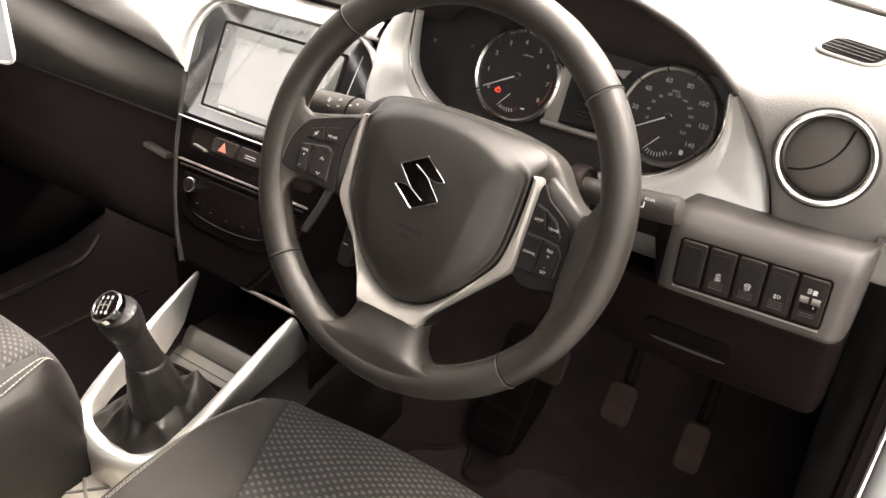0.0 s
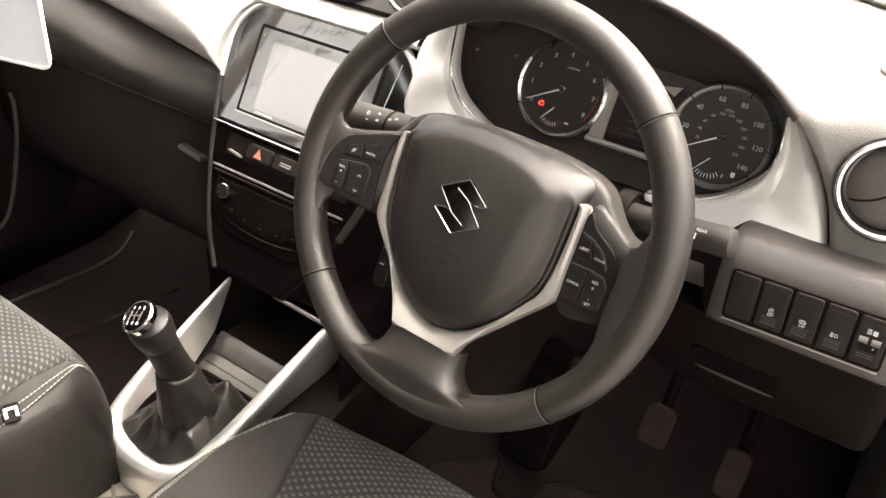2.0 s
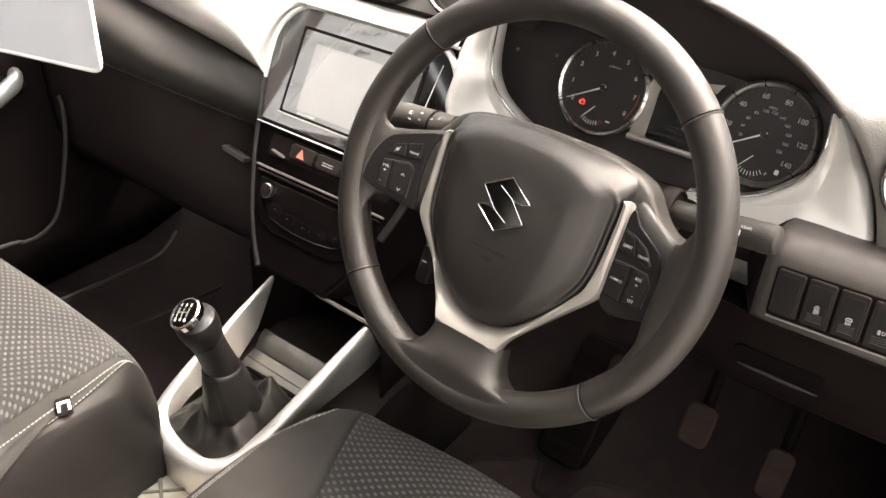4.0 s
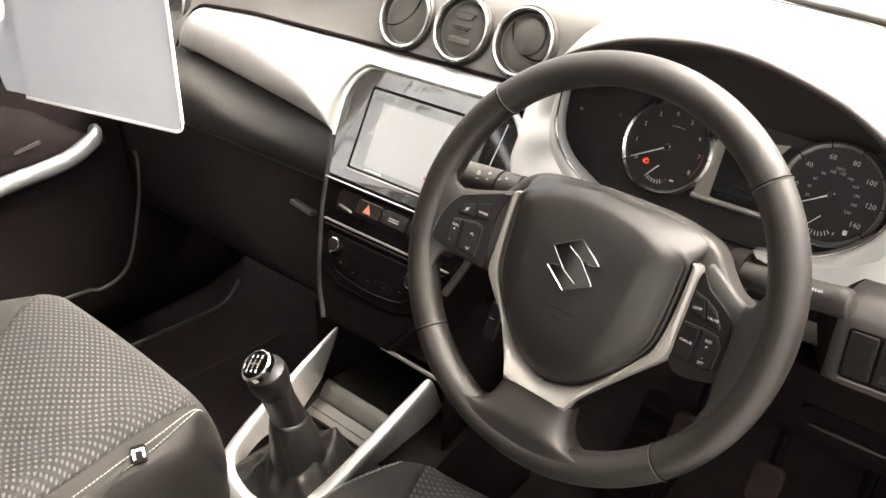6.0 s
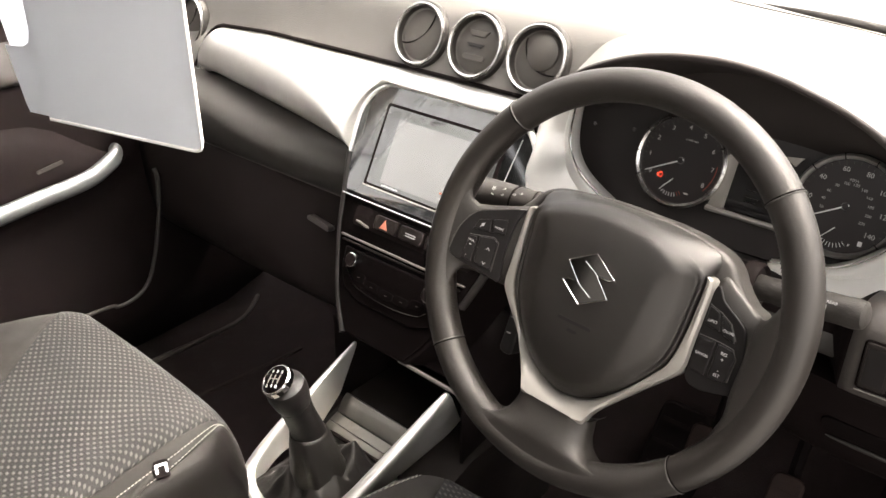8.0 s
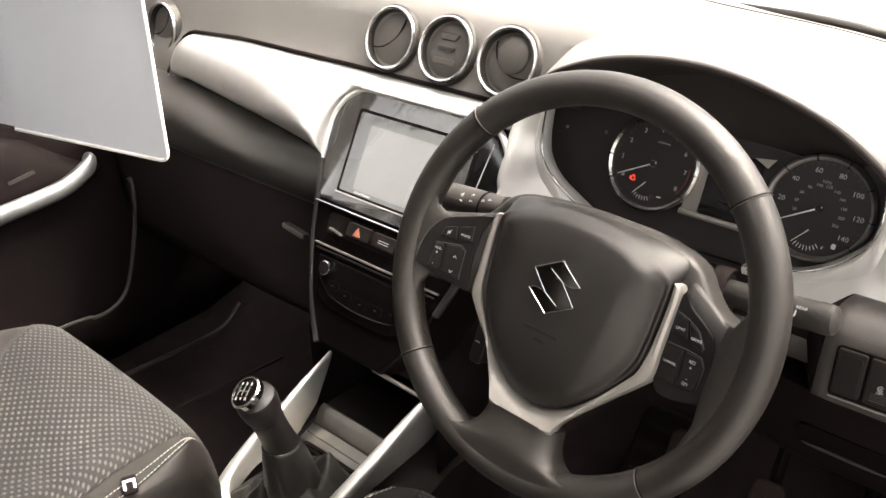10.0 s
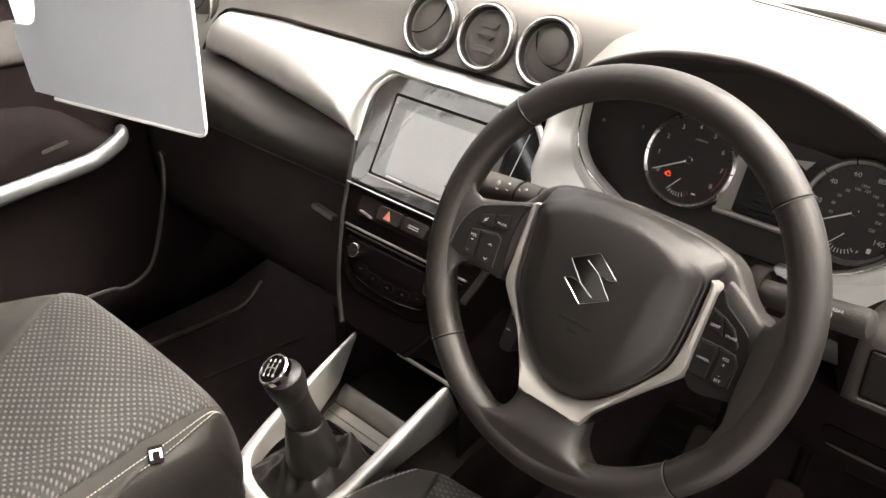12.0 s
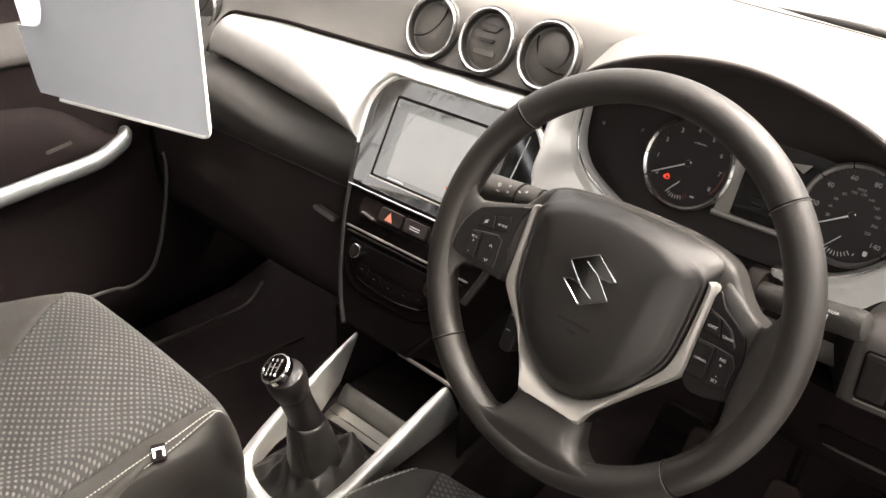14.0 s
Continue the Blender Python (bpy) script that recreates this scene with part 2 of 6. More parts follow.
def alone(name, bm, mat, label, category, solid=0.0, bevel=0.0, kind="", angle=38):
    """A thing or a piece of the setting that is one mesh."""
    me = bpy.data.meshes.new(name)
    bm.to_mesh(me)
    bm.free()
    me.materials.append(mat)
    me.shade_smooth()
    me.set_sharp_from_angle(angle=radians(angle))
    ob = tagged(new(name, me), label, category, kind=kind)
    BASE[ob] = Vector((0, 0, 0))
    if solid:
        s = ob.modifiers.new("thickness", "SOLIDIFY")
        s.thickness, s.offset = solid, -1
    if bevel:
        b = ob.modifiers.new("worn_edges", "BEVEL")
        b.width, b.segments, b.limit_method, b.angle_limit = bevel, 2, "ANGLE", radians(35)
    return ob


def smooth_line(points, n, closed=False):
    """n points along a Catmull-Rom line through the given ones."""
    pts = [Vector(p) for p in points]
    m = len(pts)
    out = []
    spans = m if closed else m - 1
    for i in range(n):
        s = i / n * spans if closed else i / (n - 1) * spans
        k = min(int(s), spans - 1)
        f = s - k
        if closed:
            a, b, c, d = (pts[(k + j) % m] for j in (-1, 0, 1, 2))
        else:
            a, b, c, d = (pts[min(max(k + j, 0), m - 1)] for j in (-1, 0, 1, 2))
        out.append(0.5 * (2 * b + (c - a) * f + (2 * a - 5 * b + 4 * c - d) * f * f + (3 * b - a - 3 * c + d) * f ** 3))
    return out


def skin(rows, around=False, ends=False):
    """Quads between rows of points. around: each row is a closed ring; ends: cap the first and last ring."""
    bm = bmesh.new()
    vs = [[bm.verts.new(p) for p in row] for row in rows]
    n = len(rows[0])
    for a, b in zip(vs, vs[1:]):
        for i in range(n if around else n - 1):
            j = (i + 1) % n
            bm.faces.new((a[i], a[j], b[j], b[i]))
    if ends:
        bm.faces.new(vs[0][::-1])
        bm.faces.new(vs[-1])
    bmesh.ops.recalc_face_normals(bm, faces=bm.faces)
    return bm


def sheet(rows, toward):
    """An open surface whose front looks toward a point."""
    bm = skin(rows)
    bm.normal_update()
    score = sum((Vector(toward) - f.calc_center_median()).dot(f.normal) * f.calc_area() for f in bm.faces)
    if score < 0:
        bmesh.ops.reverse_faces(bm, faces=bm.faces)
    return bm


def slab(outline, m, depth, rise=0.0):
    """A plate: the outline (x, y) in the plane of m, from z = -depth to z = rise."""
    bm = bmesh.new()
    low = [bm.verts.new(m @ Vector((x, y, -depth))) for x, y in outline]
    top = [bm.verts.new(m @ Vector((x, y, rise))) for x, y in outline]
    bm.faces.new(top)
    bm.faces.new(low[::-1])
    for i in range(len(outline)):
        j = (i + 1) % len(outline)
        bm.faces.new((low[i], low[j], top[j], top[i]))
    bmesh.ops.recalc_face_normals(bm, faces=bm.faces)
    return bm


def rounded(w, h, r, cx=0.0, cy=0.0, steps=4):
    out = []
    for k, (sx, sy) in enumerate(((1, 1), (-1, 1), (-1, -1), (1, -1))):
        for i in range(steps + 1):
            a = radians(90 * k + 90 * i / steps)
            out.append((cx + sx * (w / 2 - r) + r * math.cos(a), cy + sy * (h / 2 - r) + r * math.sin(a)))
    return out


def box(x0, x1, y0, y1, z0, z1):
    return slab([(x0, y0), (x1, y0), (x1, y1), (x0, y1)], Matrix.Identity(4), -z0, z1)


def turned(profile, m, n=48):
    """A solid of revolution round m's z axis from (radius, height) pairs."""
    rows = [[m @ Vector((r * math.cos(2 * math.pi * i / n), r * math.sin(2 * math.pi * i / n), h)) for i in range(n)] for r, h in profile]
    return skin(rows, around=True, ends=profile[0][0] > 1e-6 and profile[0] != profile[-1])


def tube(points, radius, n=10, closed=False, flat=1.0, ref=(0, 0.3, 1)):
    """A round bar along points; radius may be a list."""
    pts = [Vector(p) for p in points]
    rows = []
    m = len(pts)
    for i, p in enumerate(pts):
        a = pts[(i - 1) % m] if closed or i else pts[i]
        b = pts[(i + 1) % m] if closed or i < m - 1 else pts[i]
        d = (b - a).normalized()
        side = d.cross(Vector(ref)).normalized()
        up = side.cross(d)
        r = radius[i] if isinstance(radius, (list, tuple)) else radius
        rows.append([p + r * (math.cos(2 * math.pi * k / n) * side + flat * math.sin(2 * math.pi * k / n) * up) for k in range(n)])
    if closed:
        rows.append(rows[0])
    bm = skin(rows, around=True, ends=not closed)
    if closed:
        bmesh.ops.remove_doubles(bm, verts=bm.verts, dist=1e-6)
    return bm


def merged(*meshes):
    out = bmesh.new()
    for b in meshes:
        me = bpy.data.meshes.new("tmp")
        b.to_mesh(me)
        b.free()
        out.from_mesh(me)
        bpy.data.meshes.remove(me)
    return out


def lettering(text, size, m, depth=0.0002):
    """Letters in the built-in font, centred on m's origin, raised along m's z."""
    curve = bpy.data.curves.new("letters", "FONT")
    curve.body, curve.size, curve.align_x, curve.align_y, curve.extrude = text, size, "CENTER", "CENTER", depth
    curve.resolution_u = 2
    ob = bpy.data.objects.new("letters", curve)
    me = bpy.data.meshes.new_from_object(ob)
    bm = bmesh.new()
    bm.from_mesh(me)
    bm.transform(m)
    bpy.data.objects.remove(ob)
    bpy.data.meshes.remove(me)
    bpy.data.curves.remove(curve)
    return bm


def plane_at(origin, right, normal):
    """A frame with x along right and z along normal."""
    z = Vector(normal).normalized()
    x = (Vector(right) - Vector(right).dot(z) * z).normalized()
    y = z.cross(x)
    return Matrix(((x.x, y.x, z.x, origin[0]), (x.y, y.y, z.y, origin[1]), (x.z, y.z, z.z, origin[2]), (0, 0, 0, 1)))


def at(m, x, y, z=0.0, turn=0.0):
    return m @ Matrix.Translation((x, y, z)) @ Matrix.Rotation(radians(turn), 4, "Z")

# ---- setting: ground, floor, shell of the car ----


def smoothstep(a, b, v):
    v = min(max((v - a) / (b - a), 0.0), 1.0)
    return v * v * (3 - 2 * v)


def spread(a, b, n):
    return [a + (b - a) * i / (n - 1) for i in range(n)]


EYE = (0.32, -0.55, 0.36)
MID = -0.355  # the car's centre line
DOOR_L, DOOR_R = -1.06, 0.41

alone("ground", box(-60, 60, -60, 60, -1.02, -0.96), M_GROUND, "unseen ground outside the parked car, paled to bounce light", "ground", kind="structure")
floor_rows = [[(x, y, z) for x in spread(DOOR_L - 0.04, DOOR_R - 0.02, 12)] for y, z in
              ((-1.5, -0.62), (-0.5, -0.615), (0.1, -0.61), (0.30, -0.60), (0.42, -0.56), (0.52, -0.47), (0.60, -0.33), (0.64, -0.15), (0.66, 0.02))]
alone("floor", sheet(floor_rows, EYE), M_CARPET, "black carpet on the car floor and toe board", "floor", solid=0.03, kind="structure")
# Two thin bars added for the faint reflection streaks on the passenger's carpet.
alone("trim", tube(smooth_line([(-0.925, -0.05, -0.548), (-0.9265, 0.04, -0.550), (-0.9225, 0.0976, -0.550), (-0.9185, 0.1645, -0.550), (-0.925, 0.24, -0.550), (-0.97, 0.31, -0.548)], 16), 0.005, 8), M_DARK, "thin dark bar added for a streak on the footwell carpet", "carpet edge", kind="structure")
alone("trim", tube(smooth_line([(-0.858, 0.01, -0.609), (-0.8463, 0.0808, -0.609), (-0.8357, 0.1445, -0.607), (-0.8232, 0.2224, -0.603), (-0.812, 0.29, -0.598)], 14), 0.0045, 8, flat=0.6), M_MAT, "flattened bar added for a second streak in the footwell", "carpet fold", kind="structure")
# roof lining round a wide unseen opening, added to let daylight in
def roof_strip(x0, x1, y0, y1):
    def dip(y):
        return -0.05 * smoothstep(-0.35, -0.10, y) - 0.05 * smoothstep(-1.4, -1.9, y)
    low_face = [[(x, y, 0.60 + dip(y)) for x in spread(x0, x1, 4)] for y in spread(y0, y1, 10)]
    high_face = [[(x, y, 0.63 + dip(y)) for x in spread(x0, x1, 4)] for y in spread(y0, y1, 10)]
    return skin([a + b[::-1] for a, b in zip(low_face, high_face)], around=True, ends=True)


alone("ceiling", merged(roof_strip(DOOR_L + 0.03, -0.26, -1.9, -0.11), roof_strip(0.27, DOOR_R - 0.03, -1.9, -0.11), roof_strip(-0.261, 0.271, -0.20, -0.11), roof_strip(-0.261, 0.271, -1.9, -0.85)),
      M_ROOF, "light grey cloth roof lining round an opening added for light", "ceiling", kind="structure")
light_opening = alone("window_2", box(-0.27, 0.28, -0.86, -0.19, 0.625, 0.630), M_GLASS, "clear panel in the unseen roof opening added for light", "window", kind="structure")
light_opening.visible_shadow = False
alone("wall_rear", box(DOOR_L, DOOR_R, -1.62, -1.56, -0.6, 0.25), M_BOLSTER, "dark cloth rear bench wall", "wall", bevel=0.02, kind="structure")
# pillars
for s, x in ((1, DOOR_R - 0.02), (-1, DOOR_L + 0.02)):
    lean = [(x, 0.66, 0.06), (x - s * 0.03, 0.45, 0.22), (x - s * 0.08, 0.12, 0.48), (x - s * 0.12, -0.12, 0.58)]
    alone("pillar", tube(smooth_line(lean, 12), 0.035, 10), M_ROOF, "grey plastic windscreen pillar", "pillar", kind="structure")
for x in (DOOR_R - 0.01, DOOR_L + 0.01):
    alone("pillar", box(x - 0.03, x + 0.03, -0.95, -0.80, -0.6, 0.58), M_DARK, "dark plastic door pillar", "pillar", bevel=0.015, kind="structure")
# rear quarters, roof rails and tailgate close the cabin behind the seats
for x in (DOOR_R - 0.01, DOOR_L - 0.01):
    alone("wall_rear_side", box(x - 0.02, x + 0.03, -1.6, -0.82, -0.62, 0.16), M_DARK, "dark rear door lining", "wall", bevel=0.01, kind="structure")
    alone("roof_rail", box(x - 0.03, x + 0.03, -1.9, -0.10, 0.50, 0.60), M_ROOF, "grey lined roof rail", "roof rail", bevel=0.02, kind="structure")
    alone("pillar", box(x - 0.03, x + 0.03, -1.9, -1.55, -0.2, 0.55), M_ROOF, "grey lined rear pillar", "pillar", bevel=0.02, kind="structure")
alone("wall_tailgate", box(DOOR_L, DOOR_R, -1.92, -1.88, -0.6, 0.30), M_DARK, "dark tailgate lining", "wall", bevel=0.01, kind="structure")
# windscreen
glass = alone("window_1", skin([[(x, y, z) for x in spread(DOOR_L + 0.04 + k, DOOR_R - 0.04 - k, 6)] for y, z, k in ((0.775, 0.066, 0), (0.28, 0.37, 0.04), (-0.12, 0.58, 0.08))]),
              M_GLASS, "clear sloping windscreen", "window", solid=0.004, kind="structure")
glass.visible_shadow = False


def bow(x):
    """How far the foot of the windscreen lies behind its middle."""
    return -0.06 * smoothstep(0.055, 0.355, abs(x - MID))


alone("trim", tube([(x, 0.742 + bow(x), 0.1050 - 0.035 * smoothstep(0.30, 0.66, abs(x - MID))) for x in spread(DOOR_L + 0.06, DOOR_R - 0.06, 40)], 0.0085, 10), M_LOW, "dark brown seal at the foot of the windscreen", "seal", kind="structure")
# bonnet beyond the windscreen
bonnet_rows = [[(x, y, z - 0.10 * abs((x - MID) / 0.75) ** 3) for x in spread(MID - 0.78, MID + 0.78, 14)] for y, z in ((0.81, 0.02), (1.0, 0.03), (1.5, -0.04), (1.75, -0.14), (1.82, -0.35))]
bonnet = thing("car_bonnet", (MID, 0.78, 0.02), "white painted bonnet seen beyond the windscreen", "bonnet")
part("panel", sheet(bonnet_rows, (MID, 1.2, 2)), M_PAINT, bonnet, solid=0.02)
part("cowl", sheet([[(x, y + k * bow(x), z) for x in spread(DOOR_L + 0.05, DOOR_R - 0.05, 24)] for y, z, k in ((0.745, 0.066, 1.0), (0.768, 0.070, 1.0), (0.794, 0.056, 0.6), (0.83, 0.016, 0.0))], (MID, 0.7, 2)), M_COWL, bonnet, "grey plastic cowl below the glass", solid=0.006)
part("wiper", tube([(x, 0.782 + bow(x), 0.090) for x in spread(-0.50, 0.22, 20)], 0.007, 8), M_LEDGE, bonnet, "grey wiper blade at rest")
part("support", box(MID - 0.6, MID + 0.6, 0.8, 1.75, -0.96, -0.22), M_BLACK, bonnet, "dark engine bay")
# house across the yard on the passenger's side
house = thing("house", (-9.5, -7.0, -0.96), "dark brick house with white-framed windows across the yard", "house")
part("wall", box(-13.0, -9.0, -16.0, 1.0, -0.98, 5.30), M_BRICK, house, "dark brick wall")
part("roof", box(-13.1, -8.85, -16.1, 1.1, 5.30, 5.45), M_SLATE, house, "dark flat roof edge")
for y in spread(-15.0, 0.0, 10):
    for z in (0.6, 4.15):
        pane = part("window", box(-9.02, -8.97, y - 0.55, y + 0.55, z - 0.75, z + 0.75), M_PAINT, house, "white window frame", bevel=0.01)
        for dy in (-0.26, 0.26):
            part("pane", box(-8.99, -8.96, y + dy - 0.22, y + dy + 0.22, z - 0.67, z + 0.67), M_PIANO, pane)
# driver's door opening: sill, hinge pillar and white body edge
alone("sill", box(DOOR_R - 0.035, DOOR_R + 0.01, -0.9, 0.34, -0.62, -0.50), M_DARK, "dark plastic sill trim", "sill", bevel=0.012, kind="structure")
hinge = [[(x, y, z) for z in spread(-0.62, 0.10, 8)] for x, y in ((DOOR_R - 0.065, 0.62), (DOOR_R - 0.05, 0.40), (DOOR_R - 0.035, 0.24), (DOOR_R - 0.012, 0.215))]
alone("wall_side_right", sheet(hinge, EYE), M_SHOULDER, "dark plastic kick panel beside the dashboard", "wall", solid=0.02, kind="structure")
alone("trim", tube(smooth_line([(DOOR_R - 0.014, 0.205, 0.12), (DOOR_R - 0.012, 0.20, -0.2), (DOOR_R - 0.012, 0.16, -0.46), (DOOR_R - 0.01, 0.0, -0.53), (DOOR_R - 0.01, -0.7, -0.53)], 30), 0.010, 8),
      M_BLACK, "black rubber door seal", "seal", kind="structure")
alone("body_edge", tube(smooth_line([(DOOR_R + 0.032, 0.205, 0.25), (DOOR_R + 0.034, 0.205, -0.2), (DOOR_R + 0.038, 0.16, -0.50), (DOOR_R + 0.04, 0.0, -0.56), (DOOR_R + 0.045, -0.8, -0.56)], 30), 0.032, 12),
      M_PAINT, "white painted body edge of the door opening", "car body", kind="structure")
alone("body_side", box(DOOR_R + 0.02, DOOR_R + 0.08, -0.95, 0.9, -0.96, -0.60), M_PAINT, "white painted lower body side", "car body", bevel=0.02, kind="structure")

# driver's door, standing open out of view: added to block light from the right
OPEN = plane_at((DOOR_R + 0.05, 0.20, 0.0), (math.sin(radians(76)), -math.cos(radians(76)), 0), (-math.cos(radians(76)), -math.sin(radians(76)), 0))
open_door = thing("door_2", OPEN.translation - Vector((0, 0, 0.7)), "dark-lined white driver's door standing open, unseen, added to block light", "door", kind="structure")
part("skin", slab(rounded(1.05, 0.80, 0.05, 0.545, -0.30), OPEN, 0.13, -0.07), M_PAINT, open_door, "white painted outer panel", bevel=0.01)
part("lining", slab(rounded(1.01, 0.78, 0.04, 0.545, -0.30), OPEN, 0.069, 0.0), M_DARK, open_door, "dark grained door card", bevel=0.01)

# ---- dashboard ----
dash = thing("dashboard", (MID, 0.3, -0.1), "grey soft-plastic dashboard with silver trim and round vents", "dashboard")


def fall(x):
    return smoothstep(0.30, 0.66, abs(x - MID))


# top, from the windscreen to the brow
top_rows = [[(x, y + bow(x) * max(0.0, (y - 0.424) / 0.18), z - 0.035 * fall(x) - 0.012 * smoothstep(-0.19, -0.10, x) * smoothstep(0.424, 0.40, y)) for x in spread(DOOR_L, DOOR_R - 0.015, 60)] for y, z in ((0.722, 0.108), (0.720, 0.116), (0.613, 0.1310), (0.55, 0.137), (0.45, 0.146), (0.425, 0.147), (0.40, 0.1490), (0.37, 0.1490), (0.33, 0.1455))]
part("dash_top", sheet(top_rows, (0, 0.3, 1)), M_DASH, dash, "grained charcoal plastic, coloured paler for windscreen glare", solid=0.0012)
part("dash_groove", tube([(x, 0.613 + 1.05 * bow(x), 0.1312 - 0.035 * fall(x)) for x in spread(-0.70, 0.24, 40)], 0.0014, 6), M_LOW, dash, "fine joint across the dash top")
# band with the round vents
band = [(0.375, 0.1490), (0.335, 0.1503), (0.300, 0.150), (0.280, 0.143), (0.266, 0.128), (0.256, 0.106), (0.247, 0.082), (0.236, 0.060), (0.222, 0.042), (0.212, 0.02), (0.206, -0.01), (0.205, -0.06)]
band_rows = \
    [[(x, p.x + 0.03 * smoothstep(-0.66, -0.57, x) * smoothstep(0.050, 0.034, p.y), p.y - 0.035 * fall(x)) for x in spread(DOOR_L, -0.165 - 0.075 * smoothstep(0.085, 0.05, p.y) + 0.085 * smoothstep(0.125, 0.145, p.y), 30)] for p in smooth_line([(y, z, 0) for y, z in band], 26)]
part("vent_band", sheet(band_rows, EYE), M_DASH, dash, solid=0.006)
# brow over the dials
BROW = [(-0.176, 0.192, 0.088), (-0.160, 0.180, 0.112), (-0.115, 0.166, 0.139), (-0.058, 0.160, 0.159), (0.008, 0.160, 0.167), (0.064, 0.160, 0.162), (0.117, 0.160, 0.148),
        (0.150, 0.163, 0.133), (0.178, 0.170, 0.112), (0.199, 0.180, 0.089)]
brow = smooth_line(BROW, 40)


def brow_back(p, f):
    """From the lip of the brow back and down into the dash top."""
    out = 1.0 + 0.16 * f
    return Vector((0.005 + (p.x - 0.005) * out, p.y + (0.42 - p.y) * f, p.z + (0.146 - 0.035 * fall(p.x * 1.1) - p.z) * smoothstep(0.0, 1.0, f) + 0.010 * math.sin(math.pi * min(f * 1.6, 1))))


brow_in = [[Vector((0.0 + p.x * k, p.y + dy, p.z - dz)) for p in brow] for k, dy, dz in ((1.0, -0.002, 0.0012), (0.985, 0.004, 0.006), (0.965, 0.04, 0.016), (0.94, 0.075, 0.03), (0.93, 0.11, 0.04), (0.93, 0.117, 0.06), (0.93, 0.122, 0.11))]
part("brow_lining", sheet(brow_in, EYE), M_LINING, dash, "matt black inner face of the brow", solid=0.004)
# brow and end section with the driver's outer vent: one soft skin
DEEP = (1.0, 0.9, 0.8, 0.7, 0.6, 0.5, 0.4, 0.32, 0.25, 0.18, 0.12, 0.07, 0.03, 0.0)
edge_top = [brow_back(brow[-1], f) for f in DEEP]
edge_low = smooth_line([(0.2010, 0.180, 0.0875), (0.2205, 0.180, 0.064), (0.2400, 0.180, 0.032), (0.251, 0.179, 0.004), (0.2585, 0.178, -0.024), (0.263, 0.180, -0.05)], 17)
outer_top = smooth_line([(0.42, 0.112, 0), (0.36, 0.112, 0), (0.31, 0.108, 0), (0.275, 0.101, 0), (0.252, 0.090, 0)], len(DEEP))
outer_low = smooth_line([(0.240, 0.080, 0), (0.216, 0.058, 0), (0.203, 0.036, 0), (0.198, 0.008, 0), (0.192, -0.02, 0), (0.19, -0.05, 0)], 17)
right_rows = []
for a, b in zip(edge_top + edge_low, outer_top + outer_low):
    right_rows.append([Vector((a.x + (DOOR_R - 0.02 - a.x) * f, a.y + (b.x - a.y) * f, a.z + (b.y - a.z) * f + 0.008 * math.sin(math.pi * f) * smoothstep(0.03, 0.09, a.z) * smoothstep(0.30, 0.20, a.y))) for f in spread(0, 1, 18)])
hood = merged(sheet([[brow_back(p, f) for p in brow] for f in DEEP], (0, 0.2, 1.5)), sheet(right_rows, EYE))
bmesh.ops.remove_doubles(hood, verts=hood.verts, dist=0.0004)
soften = [v for v in hood.verts if not v.is_boundary and v.co.x > 0.13 and v.co.z > 0.05]
for _ in range(14):
    bmesh.ops.smooth_vert(hood, verts=soften, factor=0.5, use_axis_x=True, use_axis_y=True, use_axis_z=True)
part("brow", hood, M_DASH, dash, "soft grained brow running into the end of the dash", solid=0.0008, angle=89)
# lower driver's side: ledge, switch band, knee panel
low = [(0.190, -0.018), (0.160, -0.010), (0.138, -0.008), (0.124, -0.018), (0.119, -0.030), (0.1165, -0.060), (0.116, -0.084), (0.119, -0.090), (0.140, -0.094), (0.150, -0.11), (0.158, -0.14), (0.170, -0.175), (0.188, -0.205), (0.215, -0.232), (0.33, -0.262)]


CURL = [(x, 0.0) for x in spread(-0.20, 0.334, 44)] + [(0.3385, 0.0015), (0.3425, 0.0055), (0.3455, 0.012), (0.3475, 0.021), (0.3490, 0.04), (0.3500, 0.08)]


def low_row(y, z):
    """One line across the lower dash, rounded back at the door end."""
    if z < -0.10:
        return [(x, y + d + 0.05 * smoothstep(0.20, -0.05, x), z + 0.004 * (x - 0.17) / 0.2) for x, d in CURL]
    return [(x, y + d + 0.05 * smoothstep(0.188, 0.160, x), z + 0.004 * (x - 0.17) / 0.2 - 0.035 * smoothstep(0.188, 0.160, x) * smoothstep(-0.05, -0.01, z)) for x, d in CURL]


LOW = smooth_line([(y, z, 0) for y, z in low], 44)
# Band coloured paler for facing up, knee panel darker for the shade below.
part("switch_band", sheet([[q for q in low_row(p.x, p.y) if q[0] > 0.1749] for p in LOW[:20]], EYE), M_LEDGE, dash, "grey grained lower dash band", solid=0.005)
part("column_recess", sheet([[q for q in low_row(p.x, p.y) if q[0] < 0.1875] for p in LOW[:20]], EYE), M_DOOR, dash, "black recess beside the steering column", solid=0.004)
part("knee_panel", sheet([low_row(p.x, p.y) for p in LOW[19:]], EYE), M_DOOR, dash, "plastic panel above the pedals, darkened for the shade there", solid=0.005)
# finger slot in the knee panel: shade-black plate, paler lip for its highlight
pocket = plane_at((0.2145, 0.1655, -0.161), (1, 0, 0), (0, -0.92, -0.38))
part("pocket", slab(rounded(0.088, 0.024, 0.010), pocket, 0.02, 0.0015), M_PIT, dash, "black plate standing for the shade in a finger slot", bevel=0.0007)
